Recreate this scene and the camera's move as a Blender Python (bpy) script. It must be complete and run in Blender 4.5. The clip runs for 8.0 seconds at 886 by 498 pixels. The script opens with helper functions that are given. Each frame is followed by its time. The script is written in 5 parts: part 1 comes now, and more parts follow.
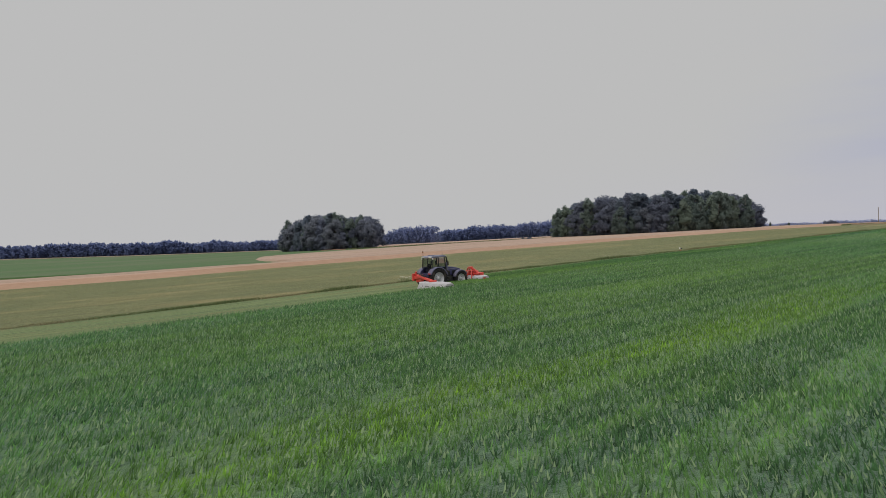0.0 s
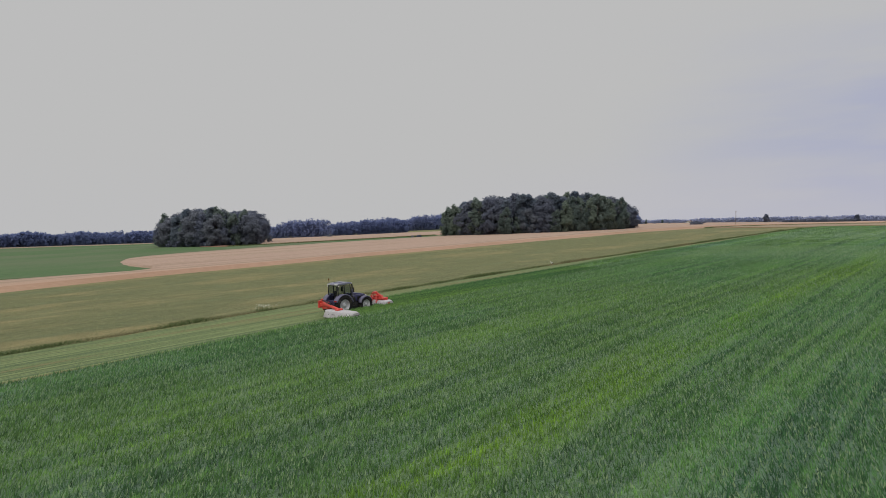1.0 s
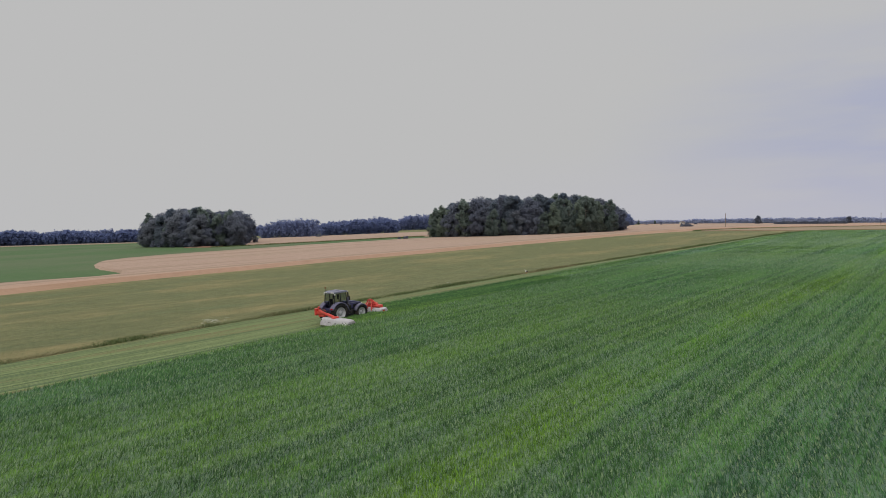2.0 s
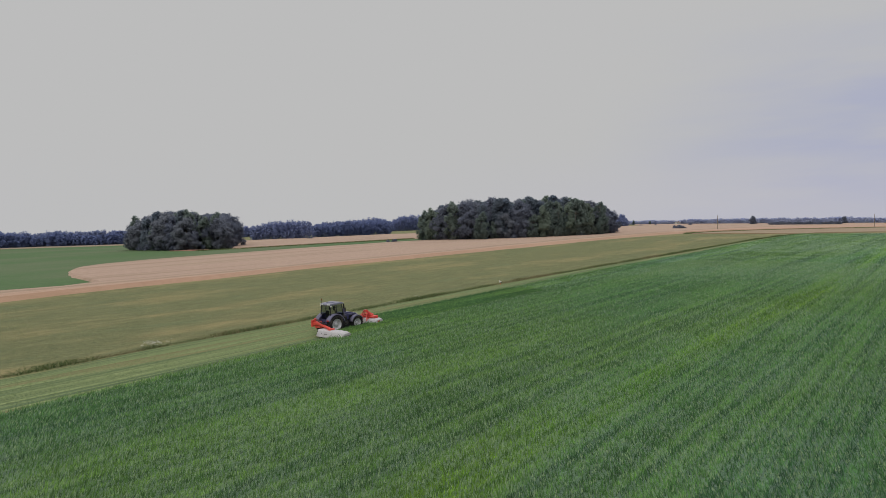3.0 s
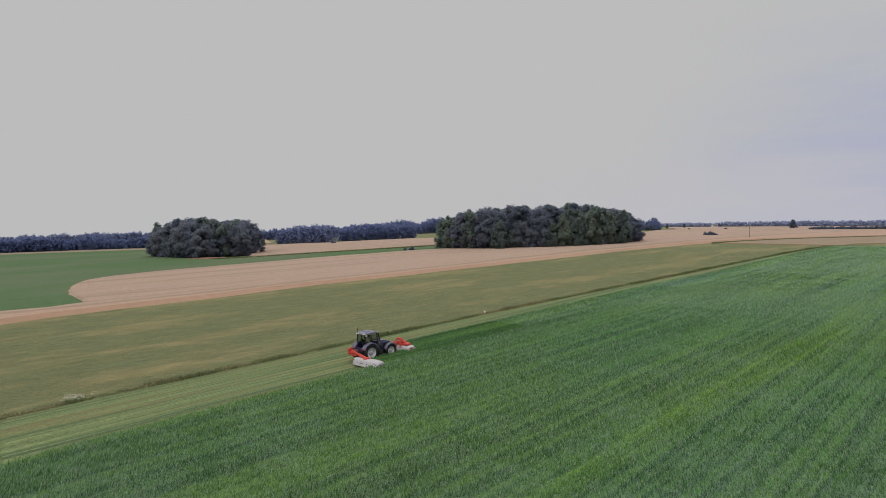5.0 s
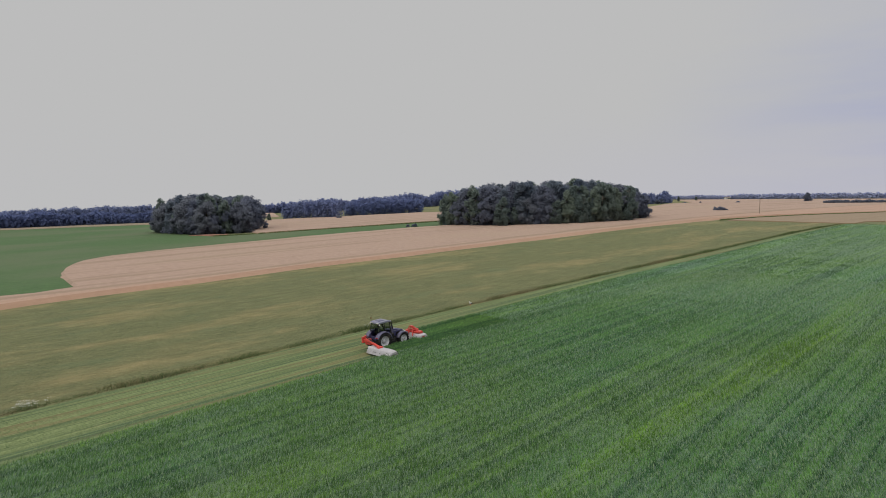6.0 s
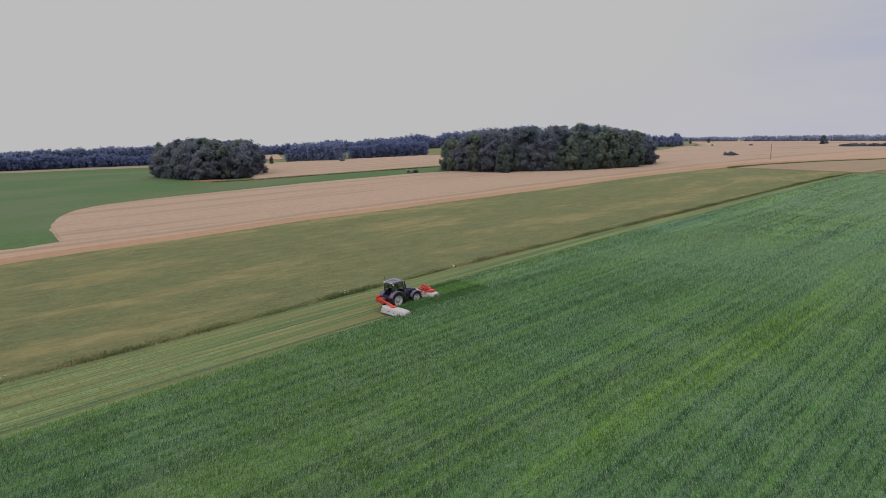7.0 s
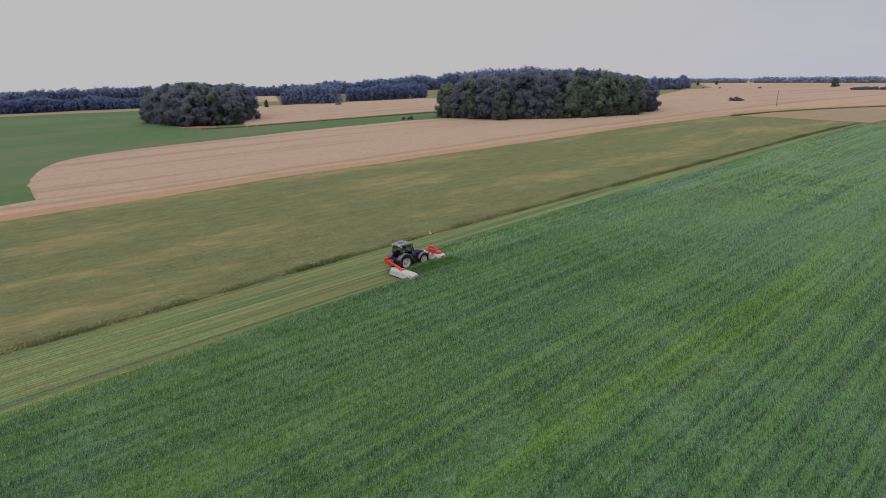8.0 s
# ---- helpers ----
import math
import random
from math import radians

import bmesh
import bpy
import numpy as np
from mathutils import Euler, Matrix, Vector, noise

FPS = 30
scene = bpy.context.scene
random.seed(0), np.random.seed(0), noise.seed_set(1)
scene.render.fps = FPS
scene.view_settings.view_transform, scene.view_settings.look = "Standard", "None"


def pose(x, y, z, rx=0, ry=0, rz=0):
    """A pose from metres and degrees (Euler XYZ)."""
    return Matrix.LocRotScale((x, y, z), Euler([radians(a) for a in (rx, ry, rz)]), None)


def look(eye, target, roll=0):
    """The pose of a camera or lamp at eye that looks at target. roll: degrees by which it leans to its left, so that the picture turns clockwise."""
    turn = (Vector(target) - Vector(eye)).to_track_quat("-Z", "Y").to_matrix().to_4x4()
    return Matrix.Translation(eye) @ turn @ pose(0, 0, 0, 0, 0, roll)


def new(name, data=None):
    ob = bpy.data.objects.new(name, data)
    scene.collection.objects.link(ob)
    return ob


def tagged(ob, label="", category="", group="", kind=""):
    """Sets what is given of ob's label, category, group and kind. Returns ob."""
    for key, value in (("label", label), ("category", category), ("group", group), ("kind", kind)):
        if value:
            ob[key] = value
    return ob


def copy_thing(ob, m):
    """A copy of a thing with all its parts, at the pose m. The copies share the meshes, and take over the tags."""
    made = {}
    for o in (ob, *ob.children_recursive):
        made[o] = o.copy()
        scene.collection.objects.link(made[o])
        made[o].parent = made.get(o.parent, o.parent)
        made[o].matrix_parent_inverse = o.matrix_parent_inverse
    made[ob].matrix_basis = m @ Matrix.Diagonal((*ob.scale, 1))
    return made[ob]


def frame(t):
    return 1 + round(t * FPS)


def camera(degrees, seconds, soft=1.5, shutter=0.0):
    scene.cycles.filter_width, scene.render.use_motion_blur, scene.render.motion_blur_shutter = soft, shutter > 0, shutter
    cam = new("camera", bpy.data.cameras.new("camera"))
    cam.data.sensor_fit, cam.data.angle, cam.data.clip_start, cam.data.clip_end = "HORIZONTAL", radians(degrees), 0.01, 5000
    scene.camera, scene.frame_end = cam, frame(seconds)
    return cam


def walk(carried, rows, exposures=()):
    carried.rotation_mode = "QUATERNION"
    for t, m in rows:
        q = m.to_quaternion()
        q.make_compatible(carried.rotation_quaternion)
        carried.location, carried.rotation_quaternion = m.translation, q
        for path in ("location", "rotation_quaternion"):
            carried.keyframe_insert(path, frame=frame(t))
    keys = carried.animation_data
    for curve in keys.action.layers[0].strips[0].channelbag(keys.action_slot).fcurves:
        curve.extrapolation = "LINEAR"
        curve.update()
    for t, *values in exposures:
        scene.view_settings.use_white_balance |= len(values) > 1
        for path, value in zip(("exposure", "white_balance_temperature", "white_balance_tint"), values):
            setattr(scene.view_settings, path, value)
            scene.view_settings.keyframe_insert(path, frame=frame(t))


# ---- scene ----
cam = camera(71.0, 8.0, soft=0.8)
# eye, target, roll of the drone
PATH = [
    (0.0, (-3.6, -2.6, 4.8), (-3.95, -0.63, 4.76), -1.3),
    (0.1, (-3.3, -2.35, 5.25), (-3.64, -0.38, 5.20), -1.25),
    (0.3, (-2.6, -1.9, 6.35), (-2.82, 0.09, 6.29), -1.0),
    (0.5, (-1.95, -1.4, 7.45), (-2.02, 0.6, 7.37), -0.75),
    (0.7, (-1.3, -0.9, 8.35), (-1.33, 1.1, 8.27), -0.6),
    (1, (-0.241, -0.127, 8.883), (-0.261, 1.872, 8.803), -0.6),
    (1.5, (1.695, 1.349, 9.485), (1.683, 3.347, 9.403), -0.4),
    (3, (8.205, 6.268, 11.859), (8.206, 8.267, 11.772), -0.4),
    (3.5, (10.221, 7.886, 12.638), (10.218, 9.884, 12.551), -0.4),
    (4, (12.451, 9.555, 13.686), (12.42, 11.553, 13.599), -0.4),
    (4.5, (14.519, 11.017, 14.852), (14.442, 13.014, 14.771), -0.3),
    (6, (20.725, 16.054, 18.645), (20.573, 18.04, 18.462), -0.4),
    (6.5, (22.478, 17.855, 19.975), (22.312, 19.829, 19.699), -0.3),
    (7, (24.406, 19.875, 21.452), (24.224, 21.831, 21.078), -0.3),
    (7.5, (26.185, 21.783, 22.85), (25.999, 23.719, 22.387), -0.2),
    (8, (28.003, 23.767, 24.477), (27.812, 25.678, 23.919), -0.2),
]
walk(cam, [(t, look(eye, target, roll)) for t, eye, target, roll in PATH])

# ---- world, sun ----
world = bpy.data.worlds.new("overcast_sky")
scene.world = world
world.use_nodes = True


def build_world():
    """Overcast: even grey near the skyline, a bluish thin place in the east, brighter towards the zenith."""
    nt = world.node_tree
    nt.nodes.clear()
    out = nt.nodes.new("ShaderNodeOutputWorld")
    bg = nt.nodes.new("ShaderNodeBackground")
    tc = nt.nodes.new("ShaderNodeTexCoord")
    sep = nt.nodes.new("ShaderNodeSeparateXYZ")
    nt.links.new(tc.outputs["Generated"], sep.inputs[0])
    # brightness with height
    rise = nt.nodes.new("ShaderNodeMapRange")
    rise.interpolation_type = "SMOOTHSTEP"
    rise.inputs["From Min"].default_value, rise.inputs["From Max"].default_value = 0.35, 1.0
    rise.inputs["To Min"].default_value, rise.inputs["To Max"].default_value = 1.0, SKY_TOP
    nt.links.new(sep.outputs["Z"], rise.inputs["Value"])
    # thin bluish cloud towards the east
    east = nt.nodes.new("ShaderNodeMapRange")
    east.interpolation_type = "SMOOTHSTEP"
    east.inputs["From Min"].default_value, east.inputs["From Max"].default_value = 0.2, 0.62
    nt.links.new(sep.outputs["X"], east.inputs["Value"])
    low = nt.nodes.new("ShaderNodeMapRange")
    low.interpolation_type = "SMOOTHSTEP"
    low.inputs["From Min"].default_value, low.inputs["From Max"].default_value = 0.34, 0.10
    nt.links.new(sep.outputs["Z"], low.inputs["Value"])
    stretch = nt.nodes.new("ShaderNodeMapping")
    stretch.inputs["Scale"].default_value = (1.6, 1.6, 9.0)
    stretch.inputs["Rotation"].default_value = (0.12, 0.0, 0.3)
    nt.links.new(tc.outputs["Generated"], stretch.inputs[0])
    cloud = nt.nodes.new("ShaderNodeTexNoise")
    cloud.inputs["Scale"].default_value, cloud.inputs["Detail"].default_value = 1.6, 5.0
    nt.links.new(stretch.outputs[0], cloud.inputs["Vector"])
    soft = nt.nodes.new("ShaderNodeMapRange")
    soft.inputs["From Min"].default_value, soft.inputs["From Max"].default_value = 0.36, 0.62
    soft.inputs["To Min"].default_value, soft.inputs["To Max"].default_value = 0.15, 1.0
    nt.links.new(cloud.outputs["Fac"], soft.inputs["Value"])
    m1 = nt.nodes.new("ShaderNodeMath")
    m1.operation = "MULTIPLY"
    nt.links.new(east.outputs[0], m1.inputs[0])
    nt.links.new(low.outputs[0], m1.inputs[1])
    m2 = nt.nodes.new("ShaderNodeMath")
    m2.operation = "MULTIPLY"
    nt.links.new(m1.outputs[0], m2.inputs[0])
    nt.links.new(soft.outputs[0], m2.inputs[1])
    mix = nt.nodes.new("ShaderNodeMixRGB")
    mix.inputs["Color1"].default_value = (0.503, 0.503, 0.503, 1)
    mix.inputs["Color2"].default_value = (0.385, 0.41, 0.55, 1)
    nt.links.new(m2.outputs[0], mix.inputs["Fac"])
    # a faintly mauve band along the skyline
    band = nt.nodes.new("ShaderNodeMapRange")
    band.interpolation_type = "SMOOTHSTEP"
    band.inputs["From Min"].default_value, band.inputs["From Max"].default_value = 0.14, 0.0
    band.inputs["To Max"].default_value = 0.6
    nt.links.new(sep.outputs["Z"], band.inputs["Value"])
    mix2 = nt.nodes.new("ShaderNodeMixRGB")
    mix2.inputs["Color2"].default_value = (0.49, 0.485, 0.56, 1)
    side = nt.nodes.new("ShaderNodeMapRange")
    side.interpolation_type = "SMOOTHSTEP"
    side.inputs["From Min"].default_value, side.inputs["From Max"].default_value = -0.1, 0.5
    side.inputs["To Min"].default_value = 0.12
    nt.links.new(sep.outputs["X"], side.inputs["Value"])
    both = nt.nodes.new("ShaderNodeMath")
    both.operation = "MULTIPLY"
    nt.links.new(band.outputs[0], both.inputs[0])
    nt.links.new(side.outputs[0], both.inputs[1])
    nt.links.new(both.outputs[0], mix2.inputs["Fac"])
    nt.links.new(mix.outputs[0], mix2.inputs["Color1"])
    nt.links.new(mix2.outputs[0], bg.inputs["Color"])
    nt.links.new(rise.outputs[0], bg.inputs["Strength"])
    nt.links.new(bg.outputs[0], out.inputs["Surface"])


SKY_TOP = 2.6
build_world()
sun_data = bpy.data.lights.new("sun", "SUN")
sun_data.energy, sun_data.angle, sun_data.color = 0.7, radians(30), (1.0, 0.96, 0.9)
sun = new("sun", sun_data)
sun.matrix_world = look((-60, -40, 90), (0, 60, 0))


# ---- terrain and the plan ----
SLOPE_X, SLOPE_Y = 0.030, 0.011
U = np.array([0.658, 0.753])    # along the tractor's line
R = np.array([0.753, -0.658])   # to its right
START = np.array([-15.56, 58.62])
SPEED, LEAD = 6.114, -1.05   # m/s along the line, and where the rear axle is at 0 s
CROP_H, WHEAT_H, GREEN_H = 0.56, 0.85, 0.35


def bend(p, lo, hi, w):
    """Straight between lo and hi, levelling off softly beyond."""
    p = np.asarray(p, float)
    return np.where(p > hi, hi + w * np.tanh((p - hi) / w), np.where(p < lo, lo + w * np.tanh((p - lo) / w), p))


def terrain(x, y):
    """A gentle rise to the east; past the far woods it drops, to fit the skyline to the camera's view."""
    x, y = np.asarray(x, float), np.asarray(y, float)
    near = bend(SLOPE_X * x + SLOPE_Y * bend(y, -60, 200, 60), -1.5, 4.5, 2.5)
    brow = np.interp(np.degrees(np.arctan2(x, y)), [-60, -36, -20, -8, 60], [540, 570, 800, 900, 920])
    past = np.maximum(0.0, np.hypot(x, y) - brow)
    return near - 0.42 - 0.035 * past * past / (past + 60.0)


def along(f, r):
    """World x, y of a place f metres along the tractor's line and r to its right."""
    return tuple(START + f * U + r * R)


def track(line, f):
    fs, rs = zip(*line)
    return np.interp(f, fs, rs)


DITCH = [(-200, -2.0), (-80, -5.0), (-22, -7.2), (3, -8.8), (22, -8.8), (60, -9.2), (97, -8.3), (131, -6.9), (257, -4.0)]
CUT_EDGE = [(-200, 15.0), (-60, 8.5), (-25, 6.2), (-10, 5.4), (0, 4.9), (12, 4.6), (30, 4.1), (45, 3.9), (300, 3.9)]
FIRST_EDGE = [(-20, -1.2), (17, -1.9), (40, -2.2), (57, -2.5), (72, -3.2), (98, -3.3), (130, -1.6), (246, -1.1)]


def drive_line(t):
    """Where the tractor's rear axle is: metres along the line, metres to its right."""
    return LEAD + SPEED * t, 1.22 - 0.186 * t


FIELD_END = 246.0

# ---- materials ----


def material(name, rough=0.9, metal=0.0):
    mat = bpy.data.materials.new(name)
    mat.use_nodes = True
    nt = mat.node_tree
    bsdf = nt.nodes["Principled BSDF"]
    bsdf.inputs["Roughness"].default_value = rough
    bsdf.inputs["Metallic"].default_value = metal
    bsdf.inputs["Specular IOR Level"].default_value = 0.25
    return mat, nt, bsdf


def ramp(nt, source, stops):
    node = nt.nodes.new("ShaderNodeValToRGB")
    els = node.color_ramp.elements
    while len(els) < len(stops):
        els.new(0.5)
    for el, (pos, col) in zip(els, stops):
        el.position, el.color = pos, (*col, 1)
    nt.links.new(source, node.inputs[0])
    return node.outputs[0]


def place(nt, scale=(1, 1, 1), turn=0.0):
    """World position, turned about z and scaled."""
    geo = nt.nodes.new("ShaderNodeNewGeometry")
    mp = nt.nodes.new("ShaderNodeMapping")
    mp.vector_type = "TEXTURE"
    mp.inputs["Rotation"].default_value = (0, 0, turn)
    mp.inputs["Scale"].default_value = tuple(1 / s for s in scale)
    nt.links.new(geo.outputs["Position"], mp.inputs[0])
    return mp.outputs[0]


def noise_at(nt, vec, scale, detail=4.0, rough=0.55):
    n = nt.nodes.new("ShaderNodeTexNoise")
    n.inputs["Scale"].default_value, n.inputs["Detail"].default_value = scale, detail
    n.inputs["Roughness"].default_value = rough
    nt.links.new(vec, n.inputs["Vector"])
    return n.outputs["Fac"]


def mixed(nt, fac, a, b, kind="MIX"):
    m = nt.nodes.new("ShaderNodeMixRGB")
    m.blend_type = kind
    for sock, v in ((m.inputs["Fac"], fac), (m.inputs["Color1"], a), (m.inputs["Color2"], b)):
        if isinstance(v, (int, float)):
            sock.default_value = v
        elif isinstance(v, tuple):
            sock.default_value = (*v, 1)
        else:
            nt.links.new(v, sock)
    return m.outputs[0]


def window(nt, src, lo, hi, to_lo=0.0, to_hi=1.0):
    m = nt.nodes.new("ShaderNodeMapRange")
    m.interpolation_type = "SMOOTHSTEP"
    for key, v in (("From Min", lo), ("From Max", hi), ("To Min", to_lo), ("To Max", to_hi)):
        m.inputs[key].default_value = v
    nt.links.new(src, m.inputs["Value"])
    return m.outputs[0]


def bumped(nt, bsdf, src, strength, dist):
    b = nt.nodes.new("ShaderNodeBump")
    b.inputs["Strength"].default_value, b.inputs["Distance"].default_value = strength, dist
    nt.links.new(src, b.inputs["Height"])
    nt.links.new(b.outputs[0], bsdf.inputs["Normal"])


HEADING = math.atan2(R[1], R[0])   # turn that lays local x across the rows, local y along them
FIELD_TURN = HEADING - radians(4)
WHEAT_EDGE = radians(45.2)   # along the wheat's long edge
HEADLAND = 134.0             # its headland line, metres across that edge from the origin


def crop_colour(nt):
    """Green crop: drill rows, long streaks, yellower patches."""
    fine = noise_at(nt, place(nt, (8.0, 4.2, 6.0), HEADING), 1.0, 5.0, 0.75)
    tuft = noise_at(nt, place(nt, (2.3, 1.2, 2.0), HEADING), 1.0, 3.0, 0.6)
    drills = noise_at(nt, place(nt, (1.5, 0.016, 0.05), HEADING), 1.0, 3.0, 0.6)
    rows = noise_at(nt, place(nt, (0.42, 0.012, 0.05), HEADING), 1.0, 3.0, 0.6)
    broad = noise_at(nt, place(nt, (0.09, 0.018, 0.05), HEADING), 1.0, 3.0, 0.5)
    hue = noise_at(nt, place(nt, (0.035, 0.014, 0.05), HEADING), 1.0, 3.0, 0.5)
    base = ramp(nt, fine, [(0.34, (0.034, 0.074, 0.028)), (0.5, (0.068, 0.140, 0.050)), (0.66, (0.122, 0.222, 0.084))])
    dark = mixed(nt, window(nt, drills, 0.45, 0.57), (1.18, 1.16, 1.08), (0.60, 0.69, 0.76))
    dark = mixed(nt, 1.0, dark, mixed(nt, window(nt, rows, 0.42, 0.60), (1.12, 1.10, 1.0), (0.84, 0.89, 0.96)), "MULTIPLY")
    dark = mixed(nt, 1.0, dark, mixed(nt, window(nt, tuft, 0.38, 0.62), (0.80, 0.82, 0.86), (1.2, 1.18, 1.12)), "MULTIPLY")
    dark = mixed(nt, 1.0, dark, mixed(nt, window(nt, hue, 0.40, 0.62), (0.88, 1.0, 1.16), (1.08, 1.02, 0.88)), "MULTIPLY")
    col = mixed(nt, 1.0, base, dark, "MULTIPLY")
    yellow = mixed(nt, window(nt, broad, 0.58, 0.78, 0.0, 0.4), (1.0, 1.0, 1.0), (1.3, 1.22, 0.55))
    col = mixed(nt, 1.0, col, yellow, "MULTIPLY")
    # one thin-grown, yellower strip along the rows
    sep = nt.nodes.new("ShaderNodeSeparateXYZ")
    nt.links.new(place(nt, (1, 1, 1), HEADING), sep.inputs[0])
    wob = nt.nodes.new("ShaderNodeMath")
    wob.operation = "MULTIPLY_ADD"
    wob.inputs[1].default_value = 7.0
    nt.links.new(noise_at(nt, place(nt, (0.12, 0.05, 0.1), HEADING), 1.0, 3.0, 0.6), wob.inputs[0])
    nt.links.new(sep.outputs["X"], wob.inputs[2])
    off = nt.nodes.new("ShaderNodeMath")
    off.operation = "SUBTRACT"
    off.inputs[1].default_value = float(START @ R) + 35.7 + 3.5
    nt.links.new(wob.outputs[0], off.inputs[0])
    far = nt.nodes.new("ShaderNodeMath")
    far.operation = "ABSOLUTE"
    nt.links.new(off.outputs[0], far.inputs[0])
    strip = mixed(nt, window(nt, far.outputs[0], 2.4, 0.2, 0.0, 0.7), (1.0, 1.0, 1.0), (1.42, 1.32, 0.40))
    return mixed(nt, 1.0, col, strip, "MULTIPLY"), fine


def low_angle_sheen(bsdf, weight, tint):
    """The pale sheen of ears and leaf hairs at a low angle; its tint also stands in for haze."""
    bsdf.inputs["Sheen Weight"].default_value = weight
    bsdf.inputs["Sheen Roughness"].default_value = 0.45
    bsdf.inputs["Sheen Tint"].default_value = tint


def let_through(nt, bsdf, col, share=0.4):
    """Thin leaves pass part of the light on."""
    thin = nt.nodes.new("ShaderNodeBsdfTranslucent")
    nt.links.new(col, thin.inputs["Color"])
    both = nt.nodes.new("ShaderNodeMixShader")
    both.inputs[0].default_value = share
    nt.links.new(bsdf.outputs[0], both.inputs[1])
    nt.links.new(thin.outputs[0], both.inputs[2])
    out = next(n for n in nt.nodes if n.type == "OUTPUT_MATERIAL")
    nt.links.new(both.outputs[0], out.inputs["Surface"])


def make_crop():
    mat, nt, bsdf = material("green_crop", 0.75)
    col, fine = crop_colour(nt)
    nt.links.new(col, bsdf.inputs["Base Color"])
    bumped(nt, bsdf, fine, 0.9, 0.25)
    low_angle_sheen(bsdf, 0.42, (0.64, 0.86, 0.68, 1))
    return mat


def make_blade(name, tint_a, tint_b, crop=True):
    """Single leaves: the field's own colour with a leaf-to-leaf spread."""
    mat, nt, bsdf = material(name, 0.6)
    geo = nt.nodes.new("ShaderNodeNewGeometry")
    spread = ramp(nt, geo.outputs["Random Per Island"], [(0.0, tint_a), (1.0, tint_b)])
    if crop:
        col, _ = crop_colour(nt)
        spread = mixed(nt, 1.0, col, spread, "MULTIPLY")
    nt.links.new(spread, bsdf.inputs["Base Color"])
    low_angle_sheen(bsdf, 0.26, (0.64, 0.88, 0.56, 1))
    let_through(nt, bsdf, spread, 0.35)
    return mat


def make_meadow():
    """Unmown meadow: olive grass, straw-coloured drifts, greener hollows."""
    mat, nt, bsdf = material("meadow_grass", 0.9)
    fine = noise_at(nt, place(nt, (2.6, 2.0, 2.0), FIELD_TURN), 1.0, 5.0, 0.7)
    drift = noise_at(nt, place(nt, (0.10, 0.032, 0.05), FIELD_TURN), 1.0, 5.0, 0.6)
    patch = noise_at(nt, place(nt, (0.22, 0.08, 0.2), FIELD_TURN), 1.0, 4.0, 0.6)
    base = ramp(nt, fine, [(0.30, (0.062, 0.078, 0.032)), (0.5, (0.110, 0.124, 0.052)), (0.70, (0.176, 0.182, 0.082))])
    col = mixed(nt, window(nt, drift, 0.47, 0.66, 0.0, 0.75), base, (0.235, 0.195, 0.088))
    col = mixed(nt, window(nt, patch, 0.50, 0.72, 0.0, 0.6), col, (0.078, 0.118, 0.054))
    mid = noise_at(nt, place(nt, (0.6, 0.22, 0.4), FIELD_TURN), 1.0, 5.0, 0.7)
    col = mixed(nt, 1.0, col, mixed(nt, window(nt, mid, 0.32, 0.68), (0.76, 0.80, 0.76), (1.24, 1.2, 1.22)), "MULTIPLY")
    nt.links.new(col, bsdf.inputs["Base Color"])
    bumped(nt, bsdf, fine, 0.8, 0.3)
    low_angle_sheen(bsdf, 0.17, (0.92, 0.84, 0.48, 1))
    return mat


def make_stubble():
    """Mown strip: pale stubble with swaths lying along it."""
    mat, nt, bsdf = material("mown_stubble", 0.9)
    fine = noise_at(nt, place(nt, (7.0, 2.5, 6.0), HEADING), 1.0, 4.0, 0.65)
    swath = noise_at(nt, place(nt, (1.9, 0.012, 0.03), HEADING), 1.0, 3.0, 0.6)
    base = ramp(nt, fine, [(0.25, (0.108, 0.142, 0.056)), (0.5, (0.155, 0.192, 0.078)), (0.8, (0.220, 0.255, 0.112))])
    thin = noise_at(nt, place(nt, (3.4, 0.02, 0.04), HEADING), 1.0, 3.0, 0.6)
    col = mixed(nt, window(nt, swath, 0.51, 0.57, 0.0, 0.8), base, (0.066, 0.108, 0.052))
    col = mixed(nt, 1.0, col, mixed(nt, window(nt, thin, 0.38, 0.62), (1.30, 1.30, 1.28), (0.56, 0.66, 0.62)), "MULTIPLY")
    straw = noise_at(nt, place(nt, (0.9, 0.02, 0.03), HEADING), 1.0, 3.0, 0.6)
    col = mixed(nt, window(nt, straw, 0.52, 0.60, 0.0, 0.65), col, (0.190, 0.150, 0.066))
    nt.links.new(col, bsdf.inputs["Base Color"])
    bumped(nt, bsdf, fine, 0.7, 0.12)
    low_angle_sheen(bsdf, 0.10, (0.86, 0.92, 0.55, 1))
    return mat


